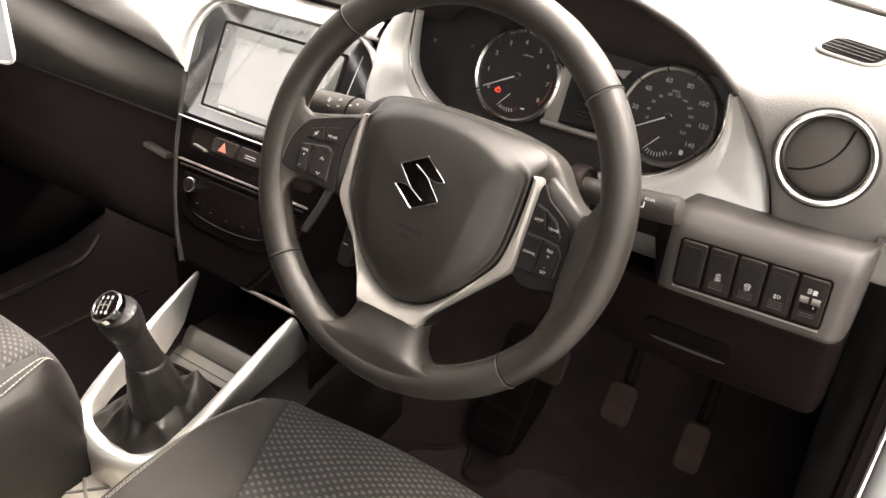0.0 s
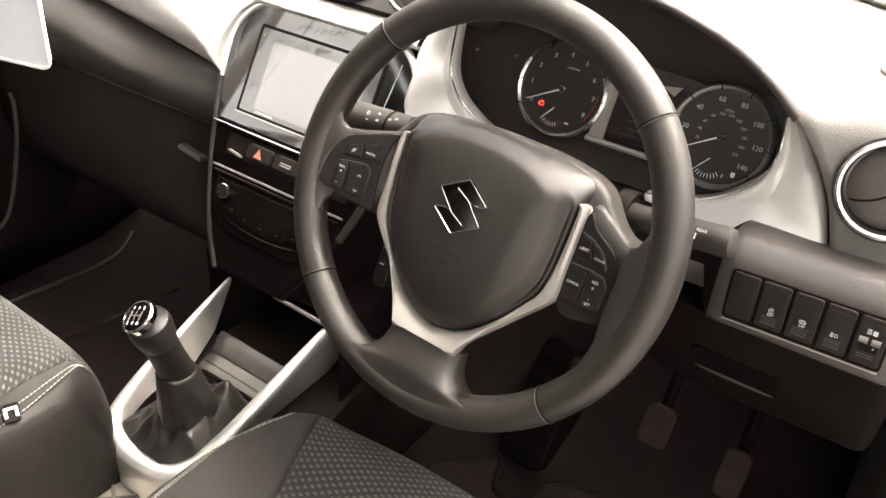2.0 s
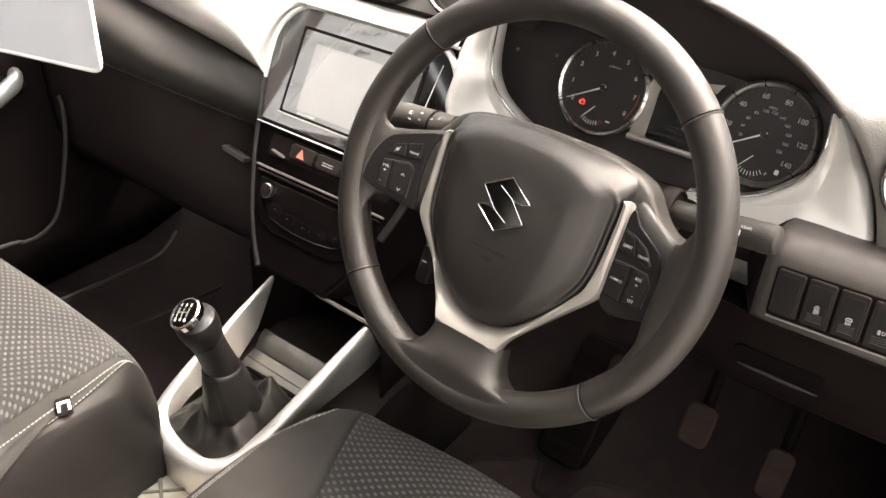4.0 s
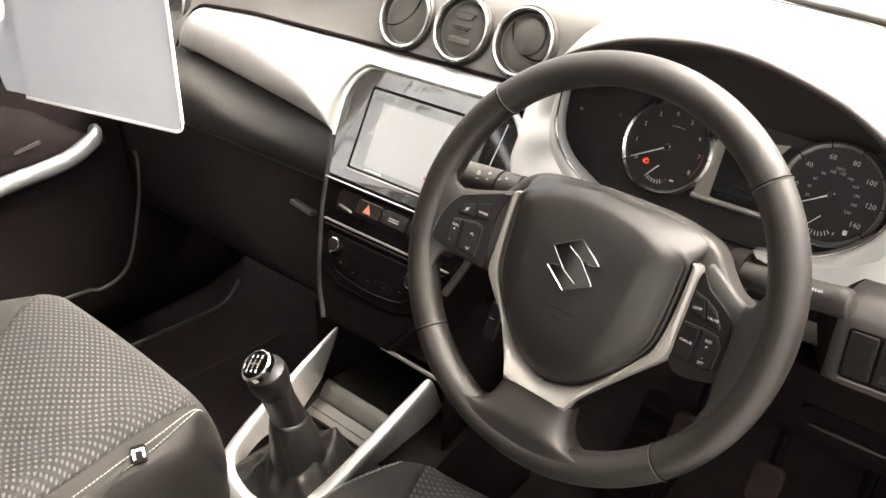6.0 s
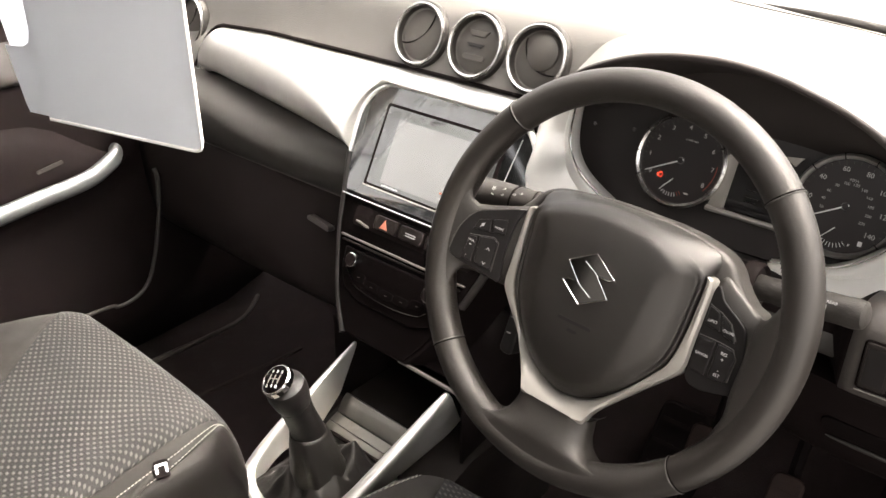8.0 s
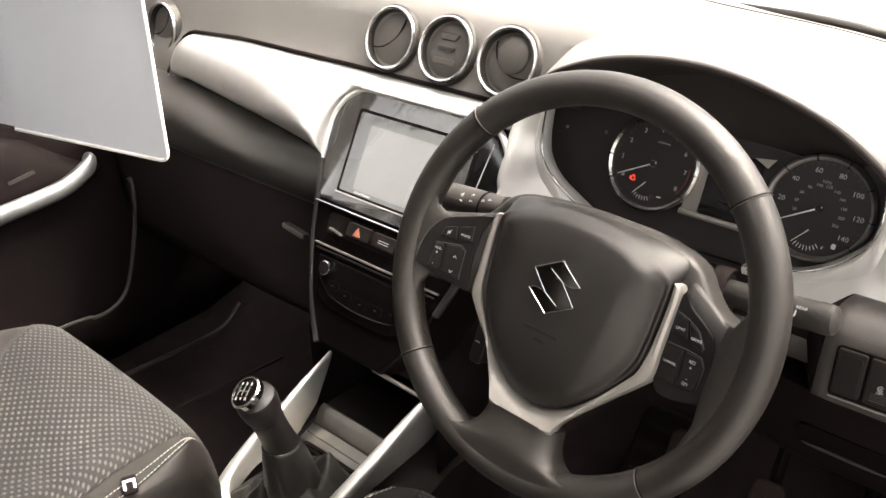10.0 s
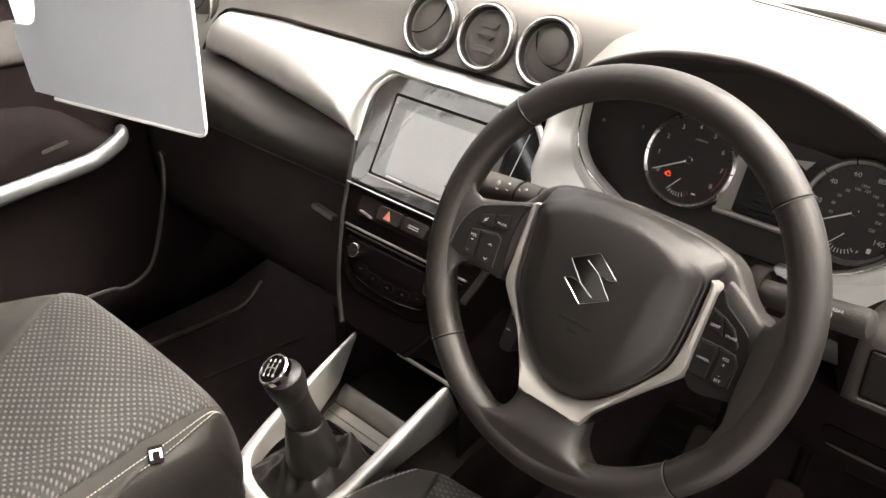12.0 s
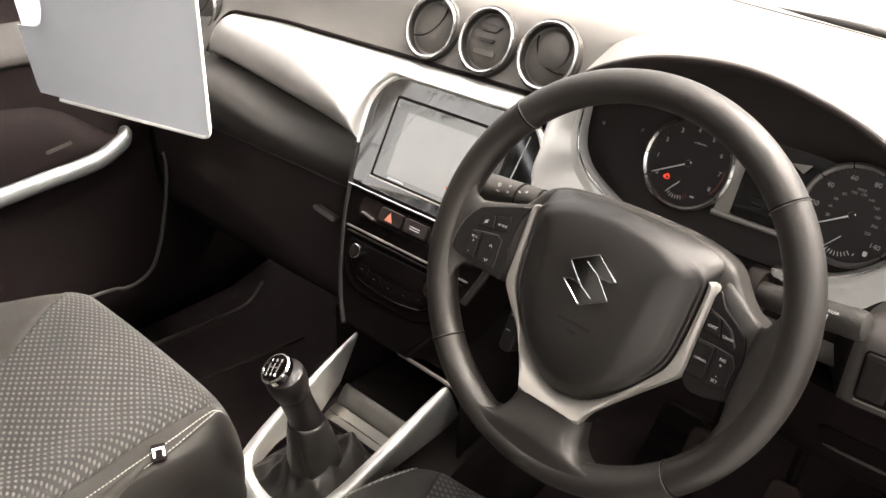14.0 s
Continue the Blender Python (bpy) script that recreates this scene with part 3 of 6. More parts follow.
part("pocket_lip", tube([at(pocket, x, -0.0175 + 0.10 * max(abs(x) - 0.034, 0), 0.003).translation for x in spread(-0.038, 0.040, 14)], [0.0006 + 0.0016 * max(0.0, math.sin(math.pi * i / 13)) ** 0.5 for i in range(14)], 8), M_LOW, dash)
# silver wings either side of the dials
right_in = smooth_line([(0.1836, 0.224, 0.0708), (0.1852, 0.222, 0.0334), (0.171, 0.220, 0.002), (0.131, 0.223, -0.029), (0.07, 0.226, -0.046)], 22)
right_out = [*smooth_line([(0.1928, 0.220, 0.0757), (0.2142, 0.221, 0.0470), (0.2370, 0.206, 0.0180), (0.2568, 0.180, -0.0260)], 12), *smooth_line([(0.245, 0.174, -0.030), (0.19, 0.168, -0.038), (0.10, 0.166, -0.058)], 10)]


def wing(inner, outer):
    rows = []
    for f, up in ((-0.06, -0.012), (0.0, 0.0), (0.05, 0.004), (0.14, 0.004), (0.22, 0.0005), (0.4, 0.005), (0.7, 0.006), (0.9, 0.002), (1.0, -0.003)):
        rows.append([a + (b - a) * f + Vector((0, -1, 0.3)) * up for a, b in zip(inner, outer)])
    return rows


part("silver_wing", sheet(wing(right_in, right_out), EYE), M_WING, dash, "satin silver dial surround", solid=0.004)
left_in = smooth_line([(-0.1668, 0.215, 0.0815), (-0.1738, 0.218, 0.0399), (-0.168, 0.214, 0.015), (-0.155, 0.220, -0.012), (-0.118, 0.226, -0.042)], 20)
left_out = smooth_line([(-0.1981, 0.228, 0.0784), (-0.2213, 0.220, 0.0395), (-0.217, 0.200, 0.010), (-0.218, 0.188, -0.025), (-0.190, 0.170, -0.070)], 20)
part("silver_wing", sheet(wing(left_in, left_out), EYE), M_WING, dash, "satin silver dial surround", solid=0.004)
for lip in (left_in, right_in):
    part("wing_edge", tube([p + Vector((0, -0.0035, 0.001)) for p in lip], 0.0011, 8), M_RING, dash, "bright edge of the dial surround")
# dark apron below the dials
apron_a = [(x, 0.232, -0.050) for x in spread(-0.15, 0.15, 16)]
apron_b = [(x, 0.150, -0.078) for x in spread(-0.20, 0.20, 16)]
part("dial_apron", sheet([[Vector(a) + (Vector(b) - Vector(a)) * f + Vector((0, 0, 0.012 * math.sin(math.pi * f))) for a, b in zip(apron_a, apron_b)] for f in spread(0, 1, 7)], (0, -0.2, 1)), M_LOW, dash, solid=0.004)
# passenger trim: bulging silver panel and a strip over the screen
SM = plane_at((-0.360, 0.159, -0.095), (1, 0, 0), (0, -0.883, 0.469))  # face of the centre stack
STRIP = [(0.2320, 0.0535), (0.2285, 0.0525), (0.2235, 0.0495), (0.2180, 0.0452), (0.2140, 0.0405), (0.2130, 0.0372)]  # y, z across the strip
strip_line = smooth_line([(y, z, 0) for y, z in STRIP], 9)
rim_side = smooth_line([at(SM, x, y, 0.0015).translation for x, y in ((-0.1478, 0.038), (-0.1487, 0.046), (-0.1495, 0.054), (-0.1505, 0.066), (-0.1512, 0.078), (-0.1515, 0.093), (-0.1475, 0.1095), (-0.139, 0.1230), (-0.128, 0.1345))] + [(-0.4700, 0.2180, 0.0320)], 24)
KINK = 0.84  # where the lower edge turns up round the screen


def bulge(x, f):
    """Section of the passenger panel: from its top edge over the nose to its lower edge."""
    s = min((x + 0.895) / 0.395, 1.0)
    close = math.sqrt(max(0.0, 1 - (1 - min(s / 0.13, 1)) ** 2))
    zt, zb = 0.048 + 0.0055 * smoothstep(0.0, 0.45, s), -0.028 - 0.038 * s
    yt, yf = 0.216 + 0.012 * smoothstep(0.0, 0.5, s), 0.184 - 0.022 * s
    zm = -0.003 - 0.025 * s
    a = min(f / 0.72, 1.0) * math.pi / 2
    y = yt - (yt - yf) * math.sin(a) ** 1.1
    z = zm + (zt - zm) * max(0.0, math.cos(a)) ** 0.9 if f < 0.72 else zm + (zb - zm) * (f - 0.72) / 0.28
    y += 0.034 * (max(0.0, f - 0.72) / 0.28) ** 1.4
    return Vector((x + 0.02 * f * (1 - close), yf + 0.004 + (y - yf - 0.004) * close, zb + 0.008 + (z - zb - 0.008) * close))


trim_rows = []
for s in spread(0.0, 1.0, 72):
    x = -0.895 + 0.433 * s
    row = [bulge(x, k / 25).lerp(Vector((x, strip_line[k].x, strip_line[k].y)), smoothstep(0.35, 1.0, s)) for k in range(9)]
    top_ = row[8]
    if s < KINK:
        foot = bulge(-0.895 + 0.3835 * s / KINK, 1.0).lerp(rim_side[0], smoothstep(0.45, 1.0, s / KINK))
    else:
        g = (s - KINK) / (1 - KINK) * 23
        foot = rim_side[int(g)].lerp(rim_side[min(int(g) + 1, 23)], g - int(g))
    swell = 0.25 * (1 - 0.65 * smoothstep(0.76, 1.0, s)) * (top_ - foot).length
    for k in range(9, 26):
        u = (k - 8) / 17
        free = bulge(x + (foot.x - x) * u, k / 25)
        held = top_.lerp(foot, u) + Vector((0, -0.95, 0.3)) * swell * math.sin(math.pi * u ** 1.5)
        row.append(free.lerp(held, smoothstep(0.42, KINK, s)))
    trim_rows.append(row)
strip_rows = [[(x, p.x, p.y) for p in strip_line] + [(x, 0.2160, 0.0340), (x, 0.2265, 0.0315)] for x in spread(-0.462, -0.222, 26)]
silver = merged(sheet(trim_rows, EYE), sheet(strip_rows, EYE))
bmesh.ops.remove_doubles(silver, verts=silver.verts, dist=0.0002)
part("passenger_trim", silver, M_PANEL, dash, "bulging satin silver panel running on as a strip over the screen", solid=0.003)
part("trim_groove", tube([Vector(r[0]) + Vector((0, 0.001, 0.0034)) for r in trim_rows[::2]] + [(-0.41, 0.2330, 0.0569), (-0.195, 0.2330, 0.0569)], 0.0030, 8), M_BLACK, dash, "dark groove above the silver trim")
part("trim_underside", sheet([[Vector(r[-1]) + Vector((0, dy, dz)) for r in trim_rows[3:59]] for dy, dz in ((0.0015, 0.0005), (-0.001, -0.0015), (0.002, -0.005), (0.009, -0.008))], EYE), M_SHROUD, dash, "dark lower edge of the silver panel", solid=0.002)
# glovebox bulge and lid
glove = [(0.205, -0.040), (0.168, -0.046), (0.140, -0.058), (0.127, -0.078), (0.1275, -0.102), (0.136, -0.126), (0.150, -0.134), (0.150, -0.16), (0.152, -0.22), (0.158, -0.30), (0.19, -0.36), (0.30, -0.40)]
glove_rows = []
for p in smooth_line([(y, z, 0) for y, z in glove], 40):
    row = []
    for x in spread(DOOR_L, -0.497, 26):
        near = smoothstep(-0.74, -0.50, x) * smoothstep(-0.03, -0.062, p.y) * smoothstep(-0.40, -0.2, p.y)
        row.append((x, p.x + 0.044 * near, p.y + (0.014 * smoothstep(-0.62, -0.86, x) - 0.014 * smoothstep(-0.84, -0.56, x)) * smoothstep(-0.12, -0.05, p.y) + (0.012 - 0.028 * smoothstep(-0.74, -0.50, x)) * smoothstep(-0.02, -0.1, p.y) * smoothstep(-0.36, -0.15, p.y)))
    glove_rows.append(row)
part("glovebox_bulge", sheet(glove_rows[:20], EYE), M_LOW, dash, "grey soft lower dash", solid=0.005)
part("parting_line", tube([Vector(p) + Vector((0, -0.001, 0)) for p in glove_rows[19]], 0.0013, 6), M_DASH, dash, "fine edge above the glovebox lid")
part("glovebox_lid", sheet(glove_rows[19:], EYE), M_LID, dash, "dark plastic glovebox lid", solid=0.005)
part("lid_catch", slab(rounded(0.050, 0.0085, 0.004), plane_at((-0.568, 0.160, -0.189), (1, 0, -0.12), (0, -1, 0.3)), 0.01, 0.004), M_LEDGE, dash, "grey plastic catch", bevel=0.0015)


def vent(m, radius, kind):
    """A round vent: chrome ring, recessed swivelling flap with a curved parting line, or a plain clock-like cap."""
    ring = part("air_vent", turned([(radius - 0.0054, -0.0025), (radius - 0.0050, 0.0010), (radius - 0.0030, 0.0024), (radius - 0.0010, 0.0016), (radius, -0.003), (radius, -0.012), (radius - 0.0048, -0.012), (radius - 0.0054, -0.0025)], m, 64), M_RING, dash, "round vent in a satin chrome ring")
    part("vent_sleeve", skin([[at(m, q * math.cos(a), q * math.sin(a), h).translation for a in spread(0, 2 * math.pi * 47 / 48, 48)] for q, h in ((radius - 0.0052, -0.0012), (radius - 0.0060, -0.004), (radius - 0.0064, -0.018))], around=True), M_SHROUD, ring, "dark inner sleeve")
    # The shadow gap round the ring, made as a dark collar.
    part("vent_collar", skin([[at(m, q * math.cos(a), q * math.sin(a), h).translation for a in spread(0, 2 * math.pi * 47 / 48, 48)] for q, h in ((radius + 0.0018, -0.014), (radius + 0.0019, -0.0030), (radius + 0.0010, -0.0018), (radius - 0.0002, -0.0020))], around=True), M_LOW, ring, "dark collar standing for the shadow gap round the ring")
    r = radius - 0.0072
    cap = [(0.0001, -0.004), (r * 0.4, -0.0045), (r * 0.8, -0.0065), (r * 0.97, -0.010), (r, -0.016)]
    part("vent_flap", turned(cap, m, 48), M_FLAP, ring, "grey plastic flap")
    if kind == "flap":
        arc = [at(m, x * r, y * r, -0.0047).translation for x, y in ((-0.80, -0.42), (-0.55, -0.40), (-0.25, -0.30), (0.05, -0.10), (0.28, 0.16), (0.43, 0.48), (0.50, 0.78))]
        part("parting_line", tube(smooth_line(arc, 18), 0.0010, 6), M_BLACK, ring)
    elif kind == "flap_left":
        arc = [at(m, x * r, y * r, -0.0047).translation for x, y in ((-0.62, 0.62), (-0.60, 0.35), (-0.45, 0.02), (-0.18, -0.26), (0.20, -0.42), (0.55, -0.46), (0.80, -0.44))]
        part("parting_line", tube(smooth_line(arc, 18), 0.0010, 6), M_BLACK, ring)
        part("swivel_cap", turned([(0.0001, -0.0005), (r * 0.45, -0.0015), (r * 0.6, -0.0042), (r * 0.64, -0.009)], at(m, 0.14 * r, 0.22 * r, 0.001), 36), M_FLAP, ring)
    else:
        part("cap_ridge", slab([(-0.50 * r, 0.58 * r), (-0.30 * r, 0.32 * r), (0.30 * r, 0.32 * r), (0.50 * r, 0.58 * r)], m, 0.006, -0.0030), M_FLAP, ring, bevel=0.0015)
        part("cap_ridge", slab(rounded(r * 1.0, r * 0.22, r * 0.1, 0, -r * 0.42), m, 0.006, -0.0035), M_FLAP, ring, bevel=0.001)
        for i, (y, w) in enumerate(((0.05, 0.75), (-0.03, 0.55))):
            part("printed_bar", slab([(-w * r / 2, y * r - 0.0012), (w * r / 2, y * r - 0.0012), (w * r / 2, y * r + 0.0012), (-w * r / 2, y * r + 0.0012)], m, 0.002, -0.0036), M_EMBOSS, ring)


BACK = (0, -1, 0.42)
vent(plane_at((-0.4400, 0.2445, 0.1015), (1, 0, 0), BACK), 0.0425, "flap")
vent(plane_at((-0.3450, 0.2445, 0.1025), (1, 0, 0), BACK), 0.0425, "cap")
vent(plane_at((-0.2500, 0.2445, 0.1035), (1, 0, 0), BACK), 0.0425, "flap_left")
vent(plane_at((-0.965, 0.230, 0.040), (1, 0.1, 0), (0, -1, 0.2)), 0.042, "flap")
vent(plane_at((0.284, 0.174, 0.054), (1, 0.05, 0.06), (0, -1, 0.25)), 0.0415, "flap")
# demister slot on the dash top
slot = plane_at((0.267, 0.310, 0.1125), (1, -0.32, -0.02), (0, -0.10, 1))
frame_slot = part("demister_vent", slab(rounded(0.064, 0.052, 0.016), slot, 0.012, 0.0005), M_DASH, dash, "grey demister outlet", bevel=0.002)
# Shade inside the outlet, drawn as a black plate.
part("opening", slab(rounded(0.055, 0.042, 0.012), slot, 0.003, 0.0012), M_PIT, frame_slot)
for y in (-0.013, -0.0045, 0.004, 0.0125):
    part("slat", slab(rounded(0.050, 0.0022, 0.0008, 0, y, 2), slot, 0.0, 0.0020), M_DARK, frame_slot)

# row of switches in the driver's band
sw = plane_at((0.2625, 0.1165, -0.0505), (1, 0, 0.035), (0, -1, 0.10))
panel = part("switch_panel", slab(rounded(0.130, 0.047, 0.004), sw, 0.004, 0.0012), M_BLACK, dash, "black switch panel with a bright lower edge")
part("bright_edge", slab(rounded(0.128, 0.0011, 0.0005, 0, -0.0243, 2), sw, 0.0, 0.0030), M_TRIM, panel)
for i in range(5):
    x = -0.0515 + 0.0257 * i
    key = part("switch", slab(rounded(0.0230, 0.042, 0.0025, x, 0.001), sw, 0.001, 0.0042), M_DARK, panel, "black push switch", bevel=0.0012)
    part("inset", slab(rounded(0.0178, 0.0345, 0.002, x, 0.0005), sw, 0.0, 0.0046), M_BUTTON, key, bevel=0.0004)
    if i in (1, 2, 3):
        if i == 1:
            icon = merged(tube([at(sw, x + 0.0003 + 0.0021 * math.cos(a), -0.0018 + 0.0021 * math.sin(a), 0.0048).translation for a in spread(0.5, 5.9, 14)], 0.00028, 5), lettering("A", 0.0030, at(sw, x + 0.0003, -0.0018, 0.0048)))
        elif i == 2:
            icon = merged(*[slab(rounded(w, h, 0.0003, x + dx, y, 2), sw, 0.0, 0.0049) for w, h, dx, y in ((0.0042, 0.0008, 0.0004, -0.0006), (0.0008, 0.0022, -0.0020, -0.0020), (0.0008, 0.0022, 0.0026, -0.0020), (0.0036, 0.0007, 0.0004, -0.0026), (0.0014, 0.0006, -0.0010, -0.0038), (0.0014, 0.0006, 0.0018, -0.0038))])
        else:
            icon = merged(lettering("D", 0.0046, at(sw, x + 0.0016, -0.0035, 0.0048)), *[slab(rounded(0.0026, 0.0006, 0.0002, x - 0.0018, -0.0035 + dy, 2), sw, 0.0, 0.0049) for dy in (-0.0013, 0.0, 0.0013)], slab(rounded(0.0006, 0.0046, 0.0002, x - 0.0018, -0.0035, 2), sw, 0.0, 0.0049))
        part("symbol", icon, M_DIMMARK, key)
        if i < 3:
            part("legend", lettering("OFF", 0.0030, at(sw, x + 0.0002, -0.0058, 0.0048)), M_DIMMARK, key)
        part("ribs", merged(*[slab(rounded(0.0125, 0.0005 if k < 3 else 0.0008, 0.0002, x, -0.0083 - 0.0021 * k, 2), sw, 0.0, 0.0050) for k in range(4)]), M_SEAM, key)
    if i == 4:
        part("symbol", merged(*[slab(rounded(w, h, 0.0004, x + dx, y, 2), sw, 0.0, 0.0050) for w, h, dx, y in ((0.0035, 0.0040, 0.0022, 0.0100), (0.0035, 0.0007, -0.0022, 0.0087), (0.0035, 0.0007, -0.0022, 0.0103), (0.0035, 0.0007, -0.0022, 0.0119))]), M_DIMMARK, key)
        for dx in (-0.0048, 0.0048):
            part("roller", tube([at(sw, x + dx + e, 0.0020, 0.0032).translation for e in (-0.0034, 0.0034)], 0.0034, 12), M_SATIN, key, "ribbed levelling roller")
        part("roller_gap", slab(rounded(0.014, 0.006, 0.001, x, -0.0045), sw, 0.0, 0.0049), M_BLACK, key)
        part("legend", lettering("0", 0.003, at(sw, x + 0.004, -0.0035, 0.0052)), M_DIMMARK, key)
        part("ribs", merged(*[slab(rounded(0.0125, 0.0007, 0.0002, x, -0.0105 - 0.0024 * k, 2), sw, 0.0, 0.0050) for k in range(2)]), M_SEAM, key)

# ---- dials ----
cluster = thing("instrument_cluster", (0.03, 0.27, 0.02), "black twin-dial instrument cluster with chrome rings, ignition on", "instrument cluster")
DIAL = plane_at((-0.054, 0.256, 0.024), (1, 0, 0), (0, -math.cos(radians(20)), math.sin(radians(20))))
part("back_panel", slab([(-0.15, -0.080), (0.25, -0.080), (0.25, 0.062), (-0.15, 0.062)], DIAL, 0.01, -0.012), M_DIAL, cluster, "black cluster panel")


def dial(cx, radius, numbers, start, sweep, small, needle, hand, ring_mat):
    """A dial: chrome ring, printed numbers and ticks, needle and a small gauge at the bottom."""
    m = at(DIAL, cx, -0.001)
    ring = part("dial_ring", turned([(radius - 0.007, -0.014), (radius - 0.0055, 0.002), (radius - 0.003, 0.0045), (radius - 0.0005, 0.002), (radius, -0.012)], m, 72), ring_mat, cluster, "satin chrome dial ring")
    for i in range(len(numbers)):
        part("ring_notch", slab([(-0.0030, -0.0004), (0.0030, -0.0004), (0.0030, 0.0004), (-0.0030, 0.0004)], at(at(m, 0, 0, 0, start - sweep * i / (len(numbers) - 1)), radius - 0.0035, 0), 0.002, 0.0047), M_BLACK, ring)
    face = part("dial_face", turned([(0.0001, -0.002), (radius - 0.006, -0.002), (radius - 0.006, -0.012)], m, 48), M_DIAL, ring, "black dial face")
    for i, s in enumerate(numbers):
        a = radians(start - sweep * i / (len(numbers) - 1))
        r = radius * 0.70
        part("number", lettering(s, 0.0072, at(m, r * math.cos(a), r * math.sin(a), -0.0016)), M_DIMMARK, face)
    ticks = []
    count = (len(numbers) - 1) * 4
    for i in range(count + 1):
        a = start - sweep * i / count
        ticks.append(slab([(-0.0018 - (0.0016 if i % 4 == 0 else 0), -0.0003), (0.0018, -0.0003), (0.0018, 0.0003), (-0.0018 - (0.0016 if i % 4 == 0 else 0), 0.0003)], at(at(m, 0, 0, 0, a), radius * 0.835, 0), 0.0019, -0.0015))
    part("scale", merged(*ticks), M_SEAM, face)
    a = radians(needle)
    part("needle", slab([(-0.004, -0.0009), (radius * 0.80, -0.0004), (radius * 0.80, 0.0004), (-0.004, 0.0009)], at(m, 0, 0, 0.001, needle), 0.0006, 0.0), M_MARK, face, "white needle")
    part("needle_hub", turned([(0.0001, 0.0015), (0.003, 0.0012), (0.0042, -0.002)], m, 24), M_DIAL, face)
    g = at(m, *small)
    for i in range(9):
        t = 229 + 10.5 * i
        part("tick", slab([(0.0150, -0.0003), (0.0195, -0.0003), (0.0195, 0.0003), (0.0150, 0.0003)], at(g, 0, 0, 0, t), 0.0019, -0.0015), M_MARK if i < 7 or hand > 0 else M_RED, face)
    part("small_needle", slab([(-0.001, -0.0005), (0.0150, -0.0003), (0.0150, 0.0003), (-0.001, 0.0005)], at(g, 0, 0, 0.0006, 230), 0.0006, 0.0), M_MARK, face)
    return m, face


TACH, tach_face = dial(-0.0015, 0.0535, list("012345678"), 211, 243, (-0.003, -0.022), 208, 0, M_RING)
SPEED, speed_face = dial(0.1755, 0.0525, ["", "20", "40", "60", "80", "100", "120", "140"], 214, 251, (-0.003, -0.023), 211, 1, M_DIALRING)
part("red_zone", merged(*[slab([(0.0415, -0.0021), (0.0424, -0.0021), (0.0424, 0.0021), (0.0415, 0.0021)], at(TACH, 0, 0, 0, a), 0.0019, -0.0014) for a in spread(-34, 2, 9)]), M_RED, tach_face, "dark red rev limit band")
part("legend", lettering("x1000r/min", 0.0032, at(TACH, 0.006, 0.024, -0.0016)), M_GREYMARK, tach_face)
part("legend", lettering("MPH", 0.0042, at(SPEED, 0.0, 0.026, -0.0016)), M_GREYMARK, speed_face)
for i, s in enumerate(("20", "40", "60", "80", "100", "120", "140", "160", "180", "200", "220")):
    a = radians(196 - 228 * i / 10)
    part("number", lettering(s, 0.0042, at(SPEED, 0.0225 * math.cos(a), 0.0225 * math.sin(a), -0.0016)), M_GREYMARK, speed_face)
part("legend", lettering("F", 0.0042, at(SPEED, 0.014, -0.036, -0.0016)), M_MARK, speed_face)
part("fuel_symbol", slab(rounded(0.004, 0.005, 0.0008, 0.0235, -0.0315, 2), SPEED, 0.0019, -0.0015), M_MARK, speed_face)
part("gauge_symbol", slab(rounded(0.005, 0.0016, 0.0005, 0.016, -0.0335, 2), TACH, 0.0019, -0.0015), M_MARK, tach_face)
lamp = at(TACH, -0.0188, -0.0205, -0.0012) @ Matrix.Diagonal((0.85, 0.85, 1, 1))
part("warning_lamp", merged(tube([at(lamp, x / 1000, y / 1000).translation for x, y in ((-2.9, -1.2), (-1.6, -2.6), (2.0, -2.6), (2.9, -1.6), (2.9, 1.2), (1.4, 2.1), (-1.6, 2.1), (-2.9, 0.9))], 0.00042, 6, closed=True),
                            slab(rounded(0.0034, 0.0010, 0.0003, -0.0002, 0.0036, 2), lamp, 0.0004, 0.0004), slab(rounded(0.0009, 0.0040, 0.0003, -0.0040, -0.0002, 2), lamp, 0.0004, 0.0004)), M_LAMP, tach_face, "small lit red engine warning lamp")
# centre display with its silver frame
info = part("trip_display", slab([(0.058, -0.037), (0.116, -0.037), (0.112, 0.030), (0.059, 0.030)], DIAL, 0.012, -0.004), M_PIANO, cluster, "dark trip display")
part("display_frame", merged(slab([(0.041, -0.042), (0.059, -0.040), (0.0600, 0.026), (0.051, 0.037)], DIAL, 0.010, -0.003), tube([at(DIAL, *p, -0.001).translation for p in ((0.041, -0.0415), (0.124, -0.0415))], 0.0032, 8)), M_TRIM, info, "satin silver frame")
part("frame_corner", slab([(0.103, 0.031), (0.124, 0.034), (0.118, 0.024)], DIAL, 0.004, -0.001), M_TRIM, info)
part("readout", merged(*[slab(rounded(w, 0.0012, 0.0004, 0.078 + w / 2, y, 2), DIAL, 0.0, -0.0034) for w, y in ((0.010, -0.012), (0.014, -0.020), (0.012, -0.024))]), M_EMBOSS, info)
for x, y in ((-0.122, 0.014), (-0.071, 0.019)):
    part("tell_tale", merged(turned([(0.0001, -0.010), (0.0022, -0.010), (0.0024, -0.012)], at(DIAL, x, y), 12), slab(rounded(0.004, 0.001, 0.0004, x + 0.002, y, 2), DIAL, 0.012, -0.0105)), M_GREYMARK, cluster, "small grey tell-tale")

# ---- centre stack ----
stack = thing("centre_stack", (-0.36, 0.2, -0.27), "gloss black centre stack with touchscreen and heater controls", "centre stack")
